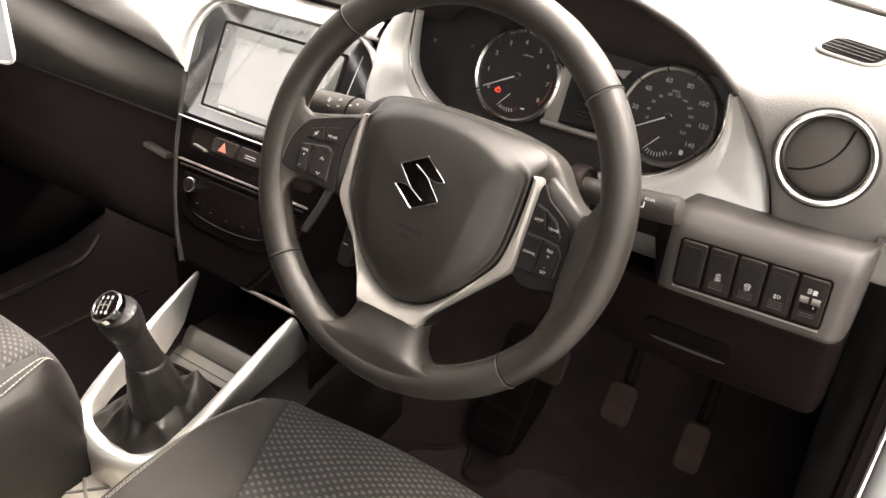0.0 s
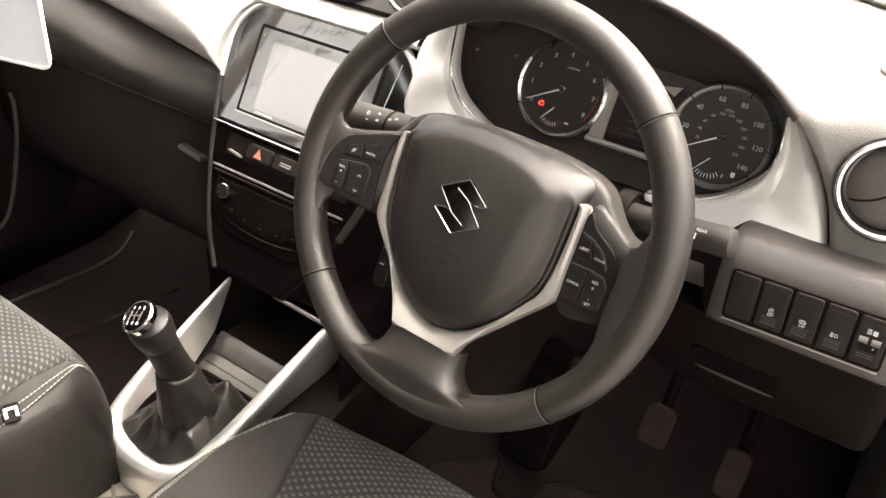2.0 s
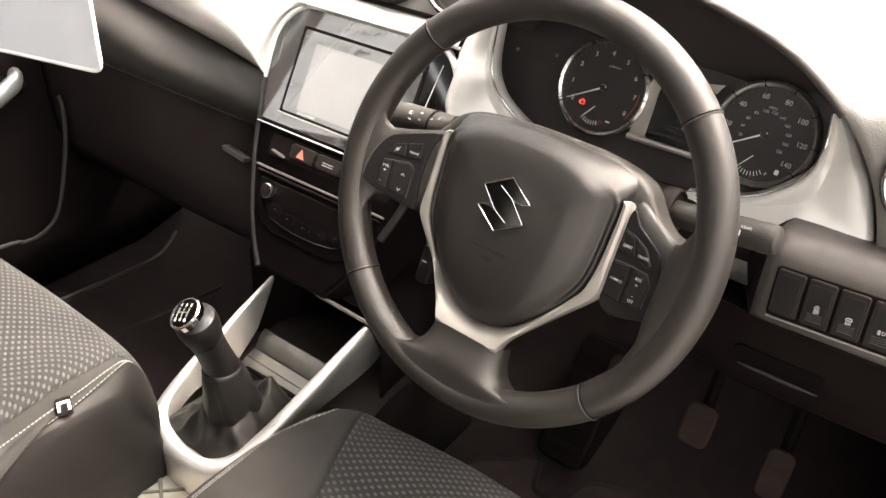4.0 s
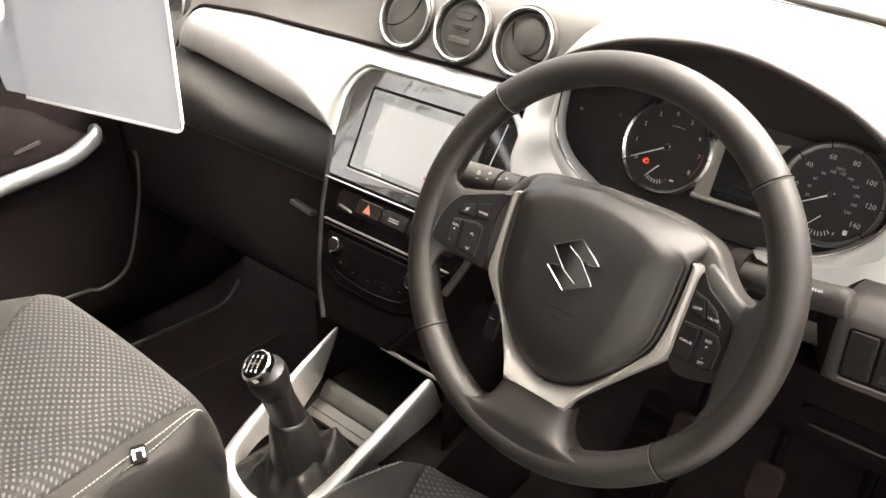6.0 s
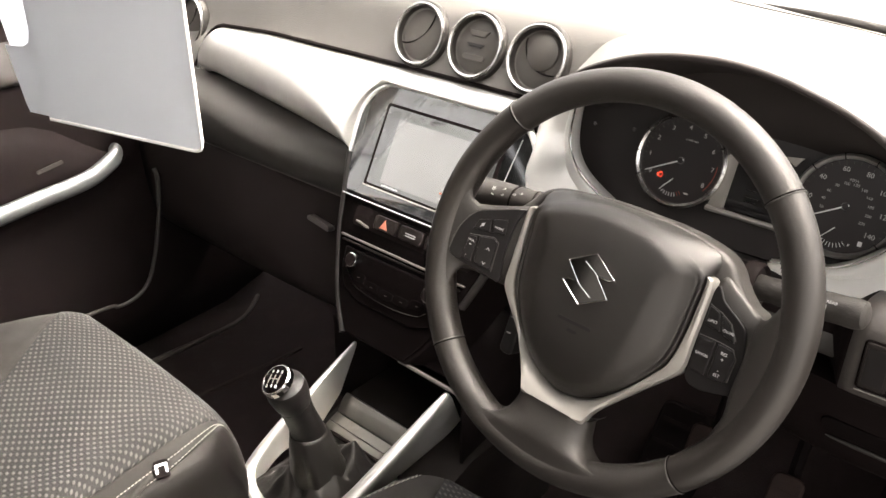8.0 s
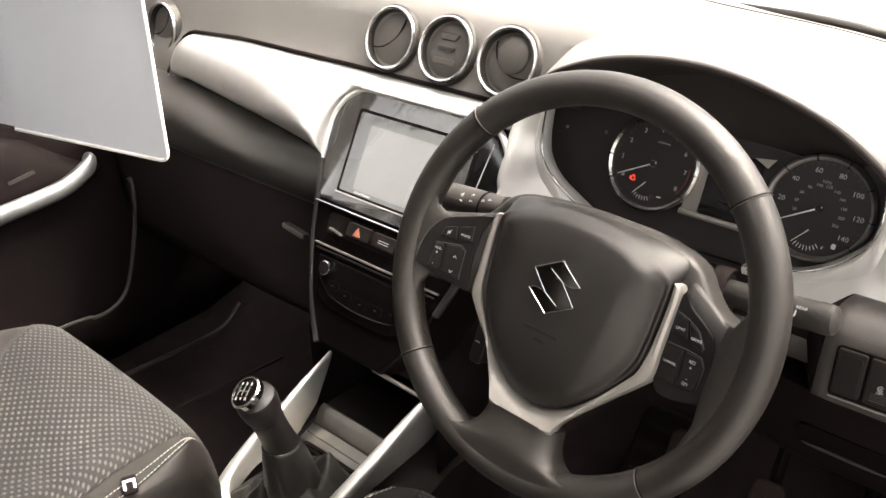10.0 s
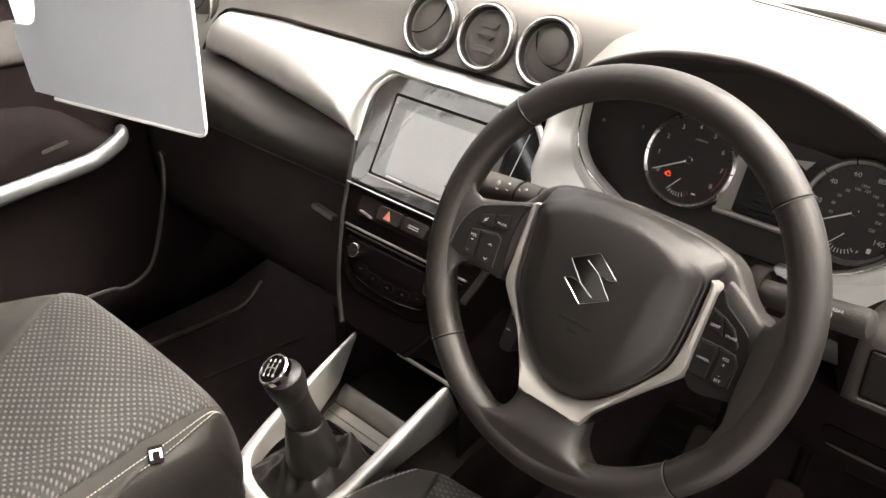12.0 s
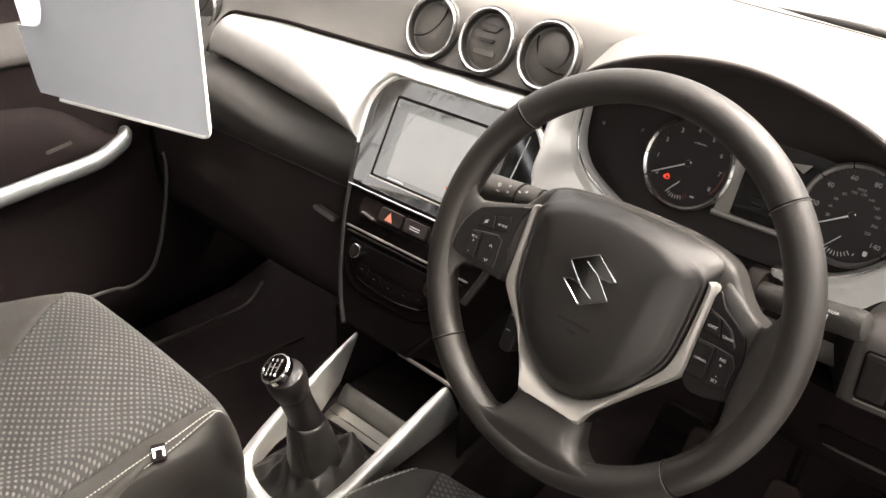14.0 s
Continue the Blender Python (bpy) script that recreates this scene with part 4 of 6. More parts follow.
half = [(0.100, 0.146), (0.126, 0.140), (0.143, 0.126), (0.151, 0.105), (0.149, 0.030), (0.136, -0.020), (0.126, -0.060), (0.112, -0.100), (0.098, -0.135), (0.080, -0.170), (0.060, -0.200)]


def both(pts):
    return pts + [(-x, y) for x, y in reversed(pts)]


part("body", slab(both(half), SM, 0.10, 0.0), M_DOOR, stack, "dark plastic stack housing", bevel=0.004)
glossy = both([(0.094, 0.1405), (0.111, 0.1385), (0.125, 0.1300), (0.135, 0.1195), (0.1425, 0.107), (0.1465, 0.092), (0.1460, 0.070), (0.1410, 0.030), (0.1335, -0.008), (0.131, -0.015)])
bezel = part("screen_bezel", slab(glossy, SM, 0.0, 0.004), M_BEZEL, stack, "gloss black screen surround", bevel=0.0015)
rim_line = smooth_line([at(SM, x, y, 0.003).translation for x, y in ((-0.1462, 0.037), (-0.1475, 0.052), (-0.1485, 0.062), (-0.1492, 0.075), (-0.1495, 0.093), (-0.1455, 0.1085), (-0.1375, 0.1215), (-0.127, 0.1325), (-0.112, 0.1415), (-0.094, 0.1440), (0.0, 0.1440), (0.094, 0.1440), (0.112, 0.1415), (0.127, 0.1325), (0.1375, 0.1215), (0.1455, 0.1085), (0.1495, 0.093), (0.1490, 0.072), (0.1440, 0.040))], 80)
part("bezel_rim", tube(rim_line, [0.0026 + 0.0020 * smoothstep(0, 22, min(i, 79 - i)) for i in range(80)], 10), M_SILVER, stack, "satin silver rim round the screen")
for s_ in (-1, 1):
    edge_line = smooth_line([at(SM, s_ * x, y, -0.002).translation for x, y in [(0.1490, 0.038)] + (half[4:] if s_ < 0 else half[4:8])], 30)
    part("side_strip", tube(edge_line, 0.0054, 10), M_STRIP, stack, "dark grey edge strip")
scr = at(SM, 0.0, 0.059, 0.0)
part("screen_frame", slab(rounded(0.206, 0.116, 0.004), scr, 0.0, 0.0052), M_BLACK, bezel, "black screen frame", bevel=0.001)
part("screen_edge", tube([at(scr, x, y, 0.0052).translation for x, y in ((-0.103, -0.058), (0.103, -0.058))], 0.0011, 6), M_TRIM, bezel)
part("touchscreen", slab(rounded(0.196, 0.108, 0.003), scr, 0.0, 0.0056), M_MARGIN, bezel, "glossy touchscreen glass")
part("display", slab(rounded(0.156, 0.088, 0.001, 0.004, -0.004), scr, 0.0, 0.0060), M_SCREEN, bezel, "pale grey lit display")
part("status_bar", slab(rounded(0.03, 0.002, 0.0008, -0.055, -0.051, 2), scr, 0.0, 0.0060), M_GREYMARK, bezel)
part("map_mark", slab(rounded(0.014, 0.0022, 0.0008, 0.035, -0.034, 2), scr, 0.0, 0.0063), M_HAZARD, bezel, "small orange mark")
for y in (0.02, -0.02, 0.045):
    part("touch_key", slab(rounded(0.0012, 0.0012, 0.0004, -0.094, y, 2), scr, 0.0, 0.0060), M_GREYMARK, bezel)
part("key_symbol", slab(rounded(0.006, 0.005, 0.001, 0.1215, 0.052, 2), SM, 0.0, 0.0045), M_GREYMARK, bezel)
part("key_line", slab([(0.110, 0.02), (0.1112, 0.02), (0.1222, 0.12), (0.121, 0.12)], SM, 0.0, 0.0044), M_GREYMARK, bezel)
# bright bar, hazard shelf, heater
lower = part("lower_panel", slab(both([(0.1315, -0.018), (0.122, -0.060), (0.108, -0.100), (0.094, -0.135), (0.076, -0.168), (0.055, -0.196)]), SM, 0.0, 0.003), M_SMOKE, stack, "gloss black lower panel", bevel=0.001)
part("bright_bar", slab(rounded(0.266, 0.0030, 0.0013, 0, -0.0195), SM, 0.0, 0.0085), M_CHROME, stack, "polished silver bar", bevel=0.001)
part("shelf", slab(rounded(0.21, 0.028, 0.006, 0.004, -0.042), SM, 0.0, 0.0036), M_BLACK, lower, "black recess for the hazard switch")
part("switch_tongue", slab([(-0.090, -0.048), (-0.070, -0.051), (-0.068, -0.0535), (-0.090, -0.050)], SM, 0.0, 0.010), M_SATIN, lower)
for x, w in ((-0.038, 0.044), (0.008, 0.044), (0.054, 0.044)):
    key = part("switch", slab(rounded(w - 0.002, 0.019, 0.004, x, -0.040), SM, 0.0, 0.0095), M_DARK, lower, "dark push switch", bevel=0.0015)
    if x < 0:
        part("hazard_mark", slab([(x - 0.0085, -0.0462), (x + 0.0055, -0.0462), (x - 0.0015, -0.0335)], SM, 0.0, 0.0098), M_HAZARD, key, "orange hazard triangle")
    else:
        part("legend_bar", merged(*[slab(rounded(0.018, 0.0012, 0.0004, x, y, 2), SM, 0.0, 0.0098) for y in (-0.039, -0.042)]), M_GREYMARK, key)
part("bright_bar", slab(rounded(0.222, 0.0026, 0.0011, 0, -0.0735), SM, 0.0, 0.008), M_SATIN, stack, "satin silver bar", bevel=0.001)
part("bright_bar", slab(rounded(0.214, 0.0022, 0.0009, 0, -0.0795), SM, 0.0, 0.007), M_DARK, stack, bevel=0.0005)
heater = part("heater_panel", slab(both([(0.098, -0.086), (0.094, -0.118), (0.078, -0.142), (0.05, -0.152)]), SM, 0.0, 0.006), M_SMOKE, stack, "gloss black heater control panel", bevel=0.003)
for s in (-1, 1):
    knob = part("heater_knob", turned([(0.0105, 0.0), (0.0105, 0.010), (0.0098, 0.014), (0.0088, 0.0145), (0.0001, 0.0135)], at(SM, s * 0.070, -0.100, 0.004), 32), M_CHROME, heater, "chrome-edged rotary knob")
    part("knob_cap", turned([(0.0085, 0.0), (0.0001, 0.0005)], at(SM, s * 0.070, -0.100, 0.0192), 24), M_BLACK, knob)
part("heater_display", slab(rounded(0.095, 0.018, 0.003, 0, -0.104), SM, 0.0, 0.0068), M_SMOKE, heater)
arc_pts = [at(SM, x, -0.139 + 0.010 * (x / 0.075) ** 2 + 0.012 * max(0, abs(x) - 0.06) / 0.02, 0.0075).translation for x in spread(-0.082, 0.082, 24)]
part("edge_line", tube(arc_pts, 0.0009, 6), M_DARKCHROME, heater)
for x in (-0.056, -0.030, -0.002, 0.026, 0.052):
    part("heater_key", slab(rounded(0.023, 0.012, 0.003, x, -0.127 + 2.2 * x * x), SM, 0.0, 0.0070), M_SMOKE, heater, bevel=0.0004)
    part("legend_bar", slab(rounded(0.005, 0.0007, 0.0003, x, -0.127 + 2.2 * x * x, 2), SM, 0.0, 0.0074), M_SEAM, heater)
# open cubby under the stack
part("cubby", skin([[(x, 0.30, z) for x, z in ((-0.47, -0.30), (-0.25, -0.30), (-0.25, -0.42), (-0.47, -0.42))], [(x, 0.10, z) for x, z in ((-0.48, -0.285), (-0.23, -0.285), (-0.23, -0.43), (-0.48, -0.43))]], around=True), M_DOOR, stack, "black open cubby", solid=0.006)
part("cubby_back", box(-0.47, -0.25, 0.295, 0.305, -0.43, -0.29), M_BLACK, stack)
part("cubby_lip", tube([(-0.316, 0.070, -0.273), (-0.20, 0.070, -0.276)], 0.0028, 8), M_SATIN, stack, "thin silver lip")

# ---- centre console ----
console = thing("centre_console", (-0.34, -0.1, -0.6), "dark centre console with a silver gear surround", "centre console")
side = [[(x, y, z) for x, z in ((-0.455, -0.61), (-0.450, top), (-0.225, top), (-0.220, -0.61))] for y, top in ((-0.62, -0.609), (-0.20, -0.605), (-0.13, -0.57), (-0.095, -0.49), (0.0, -0.455), (0.11, -0.42), (0.30, -0.42))]
part("tunnel", skin(side), M_DARK, console, "dark plastic tunnel", solid=0.006, angle=20)
# silver surround: one band that rises to the dash on both sides and turns round behind the lever
LX = -0.432
# x, y, z of the top face's middle, its width, inner and outer wall, lean of the walls
BAND = [(-0.4350, 0.1010, -0.3130, 0.008, 0.066, 0.066, -0.55), (-0.4345, 0.0985, -0.3125, 0.010, 0.070, 0.070, -0.55), (-0.4340, 0.0850, -0.3170, 0.009, 0.078, 0.078, -0.50), (-0.4330, 0.0400, -0.3340, 0.011, 0.082, 0.080, -0.3),
        (-0.4320, 0.0000, -0.3520, 0.013, 0.068, 0.050, -0.1), (-0.4370, -0.0450, -0.3765, 0.016, 0.042, 0.045, 0.0), (-0.4375, -0.0900, -0.4060, 0.019, 0.036, 0.050, 0.0), (-0.4220, -0.1120, -0.4170, 0.023, 0.032, 0.052, 0.0),
        (-0.3920, -0.1230, -0.4210, 0.025, 0.030, 0.050, 0.0), (-0.3520, -0.1255, -0.4220, 0.026, 0.030, 0.060, 0.0), (-0.3130, -0.1200, -0.4195, 0.026, 0.030, 0.070, 0.0), (-0.2890, -0.0980, -0.4100, 0.024, 0.034, 0.072, 0.0), (-0.2780, -0.0650, -0.3920, 0.021, 0.036, 0.066, 0.0),
        (-0.2700, -0.0300, -0.3705, 0.019, 0.040, 0.060, 0.1), (-0.2610, 0.0200, -0.3400, 0.016, 0.040, 0.070, 0.35), (-0.2560, 0.0600, -0.3190, 0.014, 0.040, 0.078, 0.5),
        (-0.2535, 0.0820, -0.3085, 0.012, 0.038, 0.078, 0.5), (-0.2530, 0.0920, -0.3060, 0.012, 0.036, 0.076, 0.5), (-0.2530, 0.0950, -0.3070, 0.008, 0.034, 0.072, 0.5)]
mids = smooth_line([b[:3] for b in BAND], 90)
sizes = smooth_line([b[3:6] for b in BAND], 90)
leans = smooth_line([(b[6], 0, 0) for b in BAND], 90)
band_rings = []
for i, (p, s, e) in enumerate(zip(mids, sizes, leans)):
    d = mids[min(i + 1, 89)] - mids[max(i - 1, 0)]
    out = Vector((d.y, -d.x, 0)).normalized() * -1.0
    ring = []
    under = 0.50 - 1.25 * smoothstep(54, 66, i)
    for side, down in ((-0.50, s.y), (-0.50, 0.35 * s.y), (-0.495, 0.0075), (-0.44, 0.0032), (-0.30, 0.0010), (-0.05, 0.0), (0.20, 0.0010), (0.38, 0.0040), (0.47, 0.0090), (0.50 - 0.15 * (0.5 - under), 0.018), (0.50 - 0.40 * (0.5 - under), 0.45 * s.z), (under, s.z)):
        ring.append(p + out * (side * s.x) * (-1) + Vector((0, e.x * down, -down)))
    band_rings.append(ring)
part("gear_surround", skin(band_rings, around=True, ends=True), M_BAND, console, "satin silver band round the gear lever, rising to the dash", angle=40)
part("gear_well", skin([[(x, y, z) for x, y in ((LX + 0.003, -0.110), (-0.285, -0.110), (-0.272, 0.06), (LX + 0.003, 0.06))] for z in (-0.440, -0.458)], around=True, ends=True), M_BLACK, console, solid=0.004)
ledge_low = [[(x, y, z) for x in spread(LX + 0.004, -0.2785, 8)] for y, z in ((0.026, -0.436), (0.028, -0.420), (0.031, -0.4165), (0.040, -0.4125), (0.053, -0.4075), (0.054, -0.412))]
part("front_ledge", sheet(ledge_low, EYE), M_SATIN, console, "satin grey ledge ahead of the lever", solid=0.003)
ledge_high = [[(x, y, z) for x in spread(LX + 0.004, -0.2785, 8)] for y, z in ((0.055, -0.411), (0.0555, -0.4060), (0.059, -0.4010), (0.064, -0.3930), (0.069, -0.3880), (0.074, -0.3860), (0.078, -0.3890), (0.082, -0.41))]
part("ledge_joint", tube([(LX + 0.006, 0.0385, -0.4125), (-0.280, 0.0385, -0.4125)], 0.0007, 6), M_LOW, console, "fine joint line")
part("front_ramp", sheet(ledge_high, EYE), M_SATIN, console, "satin grey ramp towards the cubby", solid=0.003)
# tray behind the lever, with a silver edge
tray_rows = [[(x, y, z) for x in spread(-0.418, -0.235, 6)] for y, z in ((-0.070, -0.461), (-0.104, -0.468), (-0.135, -0.4745), (-0.165, -0.483), (-0.20, -0.494), (-0.26, -0.512), (-0.34, -0.530))]
part("rear_tray", sheet(tray_rows, EYE), M_TRAY, console, "satin gold-grey open tray", solid=0.004)
part("tray_edge", tube(smooth_line([(-0.429, -0.108, -0.462), (-0.423, -0.128, -0.467), (-0.416, -0.153, -0.477), (-0.408, -0.178, -0.488), (-0.398, -0.22, -0.503), (-0.39, -0.27, -0.518)], 18), 0.0105, 12, flat=0.75), M_SILVER, console, "satin silver tray edge")
part("tray_divider", tube([(-0.410, -0.130, -0.4715), (-0.350, -0.170, -0.4835)], 0.0026, 8), M_SATIN, console)
part("tray_divider", tube([(-0.398, -0.176, -0.4855), (-0.345, -0.136, -0.4735)], 0.0022, 8), M_SATIN, console)
part("tray_side", skin([[(x, y, z - 0.004), (x - 0.012, y, -0.60)] for x, y, z in ((-0.436, -0.085, -0.455), (-0.431, -0.108, -0.462), (-0.424, -0.153, -0.477), (-0.414, -0.20, -0.495), (-0.398, -0.27, -0.518))]), M_DARK, console, "dark console flank below the tray", solid=0.004)

# ---- gear lever ----
lever = thing("gear_lever", (-0.34, -0.02, -0.42), "gear lever with a chrome-capped knob and black leather gaiter", "gear lever")


def crease(x, y, k):
    """Sharp leather folds, about k to the metre."""
    return 1 - 2.2 * abs(noise.noise(Vector((k * x, k * y, 3.7)))) + 0.35 * noise.noise(Vector((2.6 * k * x, 2.6 * k * y, 8.1)))


boot = []
for j in range(49):
    row = []
    for i in range(49):
        x, y = -0.348 + 0.152 * (i / 48 - 0.5), -0.118 + 0.144 * j / 48
        d = math.hypot((x + 0.340) / 1.0, (y + 0.052) / 1.05)
        inside = min(1.0, 4.5 * min(i, 48 - i, j, 48 - j) / 48)
        lump = 0.050 * math.exp(-((x + 0.325) / 0.050) ** 2 - ((y + 0.004) / 0.024) ** 2)
        z = -0.430 + 0.056 * math.exp(-(d / 0.046) ** 2) + inside * (0.019 * crease(x + 0.4 * y, y - 0.5 * x, 22) + 0.6 * lump)
        row.append((x, y, z))
    boot.append(row)
part("boot", sheet(boot, EYE), M_GAITER, lever, "creased black leather boot", angle=80)
gaiter = []
for k in range(22):
    f = k / 21
    cx, cy, cz = -0.340, -0.050 - 0.018 * f, -0.425 + 0.108 * f
    ring = []
    for i in range(44):
        a = 2 * math.pi * i / 44
        sq = 1.0 / max(abs(math.cos(a)), abs(math.sin(a))) ** (0.5 * (1 - f))
        r = 0.0218 + 0.0135 * (1 - f) ** 1.1
        r = r * sq + 0.0055 * math.sin(math.pi * min(1.0, 1.2 * (1 - f))) * crease(0.05 * math.cos(a), 0.05 * math.sin(a) + 0.03 * f, 30)
        ring.append((cx + r * math.cos(a), cy + 1.1 * r * math.sin(a), cz))
    gaiter.append(ring)
part("gaiter", skin(gaiter, around=True, ends=True), M_GAITER, lever, "black leather gaiter sleeve", angle=80)
part("gaiter_frame", tube(smooth_line([(-0.424, -0.035, -0.428), (-0.4225, 0.005, -0.421), (-0.414, 0.021, -0.4175), (-0.395, 0.0245, -0.4165), (-0.285, 0.0245, -0.4165), (-0.270, 0.021, -0.4175), (-0.264, 0.005, -0.421), (-0.262, -0.035, -0.428)], 40), 0.0030, 8), M_BLACK, lever, "black edge of the gaiter")
axis = (Vector((-0.340, -0.1005, -0.205)) - Vector((-0.340, -0.066, -0.310))).normalized()
KN = plane_at((-0.340, -0.066, -0.322), (1, 0, 0), axis)
part("collar", turned([(0.0214, 0.0), (0.0212, 0.005), (0.0206, 0.012), (0.0196, 0.030), (0.0196, 0.048), (0.0208, 0.060), (0.0208, 0.0605)], KN, 40), M_BUTTON, lever, "dark plastic neck")
part("knob", turned([(0.0195, 0.058), (0.0230, 0.070), (0.0248, 0.084), (0.0243, 0.092), (0.0233, 0.0965), (0.0200, 0.099), (0.012, 0.1025), (0.0001, 0.105)], KN, 48), M_BUTTON, lever, "smooth black knob")
cap = at(KN, 0.0, 0.0, 0.0905) @ Matrix.Rotation(radians(16), 4, "X") @ Matrix.Rotation(radians(-10), 4, "Y") @ Matrix.Translation((0, 0, 0.0185))
part("cap_ring", turned([(0.0206, -0.006), (0.0205, 0.0008), (0.0192, 0.0024), (0.0178, 0.0024), (0.0174, 0.001)], cap, 48), M_CHROME, lever, "chrome ring")
part("cap", turned([(0.0178, 0.0010), (0.0120, 0.0030), (0.0001, 0.0040)], cap, 40), M_SMOKE, lever, "gloss black cap with the shift pattern")
pat = at(cap, 0, 0, 0.0036, 18)
part("shift_pattern", merged(*[slab(p, pat, 0.0014, 0.0008) for p in ([(-0.008, -0.0004), (0.008, -0.0004), (0.008, 0.0004), (-0.008, 0.0004)], *[[(x - 0.0004, -0.0055), (x + 0.0004, -0.0055), (x + 0.0004, 0.0055), (x - 0.0004, 0.0055)] for x in (-0.0075, 0.0, 0.0075)])]), M_SATIN, lever)
for s, x, y in (("1", -0.0075, 0.0092), ("3", 0, 0.0092), ("5", 0.0075, 0.0092), ("2", -0.0075, -0.0092), ("4", 0, -0.0092), ("R", 0.0075, -0.0092)):
    part("legend", lettering(s, 0.0055, at(pat, x, y, -0.0002), 0.0006), M_GREYMARK, lever)

# ---- seats ----


def seat(name, cx, cz, front, left, right, label, bend, wide):
    """A front seat: cushion with a dotted centre panel, plain bolsters, stitching, and a backrest.
    left, right: the panel's borders as (x at the front, x at the back), measured from the centre."""
    s = thing(name, (cx, front - 0.3, -0.6), label, "seat", "front seats")

    def surface(x, v):
        """v: 0 at the back, 1 at the front edge, to 1.5 down the front."""
        f = min(v, 1.0)
        u = abs(x) / (wide * (0.94 + 0.06 * f ** 0.5))
        y = front - 0.50 + 0.46 * f + (0.04 * math.sin((v - 1.0) * math.pi) if v > 1 else 0.0)
        z = cz - 0.045 * (1 - f) ** 1.2 + 0.020 * smoothstep(0.55, 0.85, u) * (1 - (0.5 if bend > 0.01 else 0.95) * f)
        roll = max(0.0, v - (0.80 if bend > 0.01 else 0.84))
        z -= 0.26 * roll ** 1.8
        if bend > 0.01:
            z -= 0.030 * (max(0.0, u - 0.88) / 0.12) ** 2.2 + 0.008 * u * u * f
            y -= (0.020 * u * u + 0.18 * u ** 12.6) * f
        else:
            corner = max(0.0, -x - 0.10)
            z -= 0.026 * (max(0.0, u - 0.78) / 0.22) ** 1.8 + 0.008 * u * u * f + 0.15 * corner * f
            y -= (0.004 * u * u + 0.030 * u ** 9 + min(12 * corner ** 2, 0.25)) * f
        z += 0.0005 * math.sin(30 * x + 20 * v) * math.sin(14 * v)
        return Vector((cx + x, y, z))

    def border(pair, f):
        return pair[1] + (pair[0] - pair[1]) * min(f, 1.0)

    vs = [i / 30 * 1.42 for i in range(31)]
    panel_rows = [[surface(border(left, v) + (border(right, v) - border(left, v)) * i / 40, v) + Vector((0, 0, 0.0015)) for i in range(41)] for v in vs]
    part("centre_panel", sheet(panel_rows, (cx, front, 2)), M_CLOTH, s, "grey dotted cloth", solid=0.01)
    for edge, pair in ((-wide, left), (wide, right)):
        inner = bend < 0.01 and edge > 0
        seam = [border(pair, v) + 0.0262 * smoothstep(1.16, 0.84, v) if inner else edge for v in vs]
        rows = [[surface(border(pair, v) + (m - border(pair, v)) * i / 10, v) for i in range(11)] for v, m in zip(vs, seam)]
        flanks = []
        for v, m in zip(vs, seam):
            end = surface(edge, v)
            flank = [surface(m + (edge - m) * i / 5, v) + Vector((0, 0, 0.0006)) for i in range(5)] + [end] if inner else [end]
            for drop, outw in ((0.02, 0.006), (0.06, 0.009), (0.14, 0.004), (0.22, 0.0)) if bend > 0.01 else ((0.012, 0.005), (0.040, 0.010), (0.080, 0.012), (0.13, 0.008), (0.22, -0.006)):
                flank.append(end + Vector((outw * math.copysign(1, edge), 0, -drop)))
            flanks.append(flank)
        part("side_panel", sheet(flanks, (cx + 6 * edge, front, 0.5)), M_FLANK, s, "dark leather-look side panel", solid=0.006)
        part("bolster", sheet(rows, (cx + 6 * edge, front, 1.5)), M_BOLSTER, s, "plain dark cloth bolster", solid=0.01)
        if edge < 0 and bend < 0.01 or edge > 0 and bend > 0.01:
            continue
        stitches = []
        for lane in (0.017, 0.0255):
            for i in range(100):
                v0 = 0.10 + i * 0.0105
                if bend > 0.01:
                    if v0 > 0.99:
                        continue
                    a, b = (edge * (0.862 + 1.5 * lane) * (1 - 0.085 * smoothstep(0.85, 1.0, v)) for v in (v0, v0 + 0.0066))
                else:
                    a, b = (border(pair, v) + math.copysign(lane, edge) * smoothstep(1.16, 0.84, v) for v in (v0, v0 + 0.0066))
                stitches.append(tube([surface(a, v0) + Vector((0, 0, 0.0015)), surface(b, v0 + 0.0066) + Vector((0, 0, 0.0015))], 0.00045 if bend > 0.01 else 0.0007, 5))
        part("stitching", merged(*stitches), M_THREAD, s, "pale thread", kind="stuff")
    part("base", box(cx - 0.21, cx + 0.21, front - 0.48, front - 0.12, -0.612, cz - 0.12), M_BLACK, s, "black seat base", bevel=0.02)
    back = [[(cx + x * (1 - 0.12 * f), front - 0.50 - 0.16 * f - 0.05 * (1 - (x / 0.25) ** 2) - 0.03 * math.sin(math.pi * f), cz - 0.02 + 0.60 * f) for x in spread(-0.25, 0.25, 16)] for f in spread(0, 1, 14)]
    part("backrest", sheet(back, (cx, 2, 0)), M_CLOTH, s, "grey dotted cloth backrest", solid=0.10, bevel=0.01)
    return s, surface


p_seat, p_surface = seat("front_seat", -0.668, -0.285, -0.095, (-0.136, 0.225), (0.236, 0.266), "dark front seat with grey dotted cloth and pale stitching", 0.004, 0.274)
seat("front_seat", 0.0, -0.322, 0.050, (-0.170, 0.0), (0.165, 0.06), "dark front seat with grey dotted cloth and pale stitching", 0.03, 0.236)
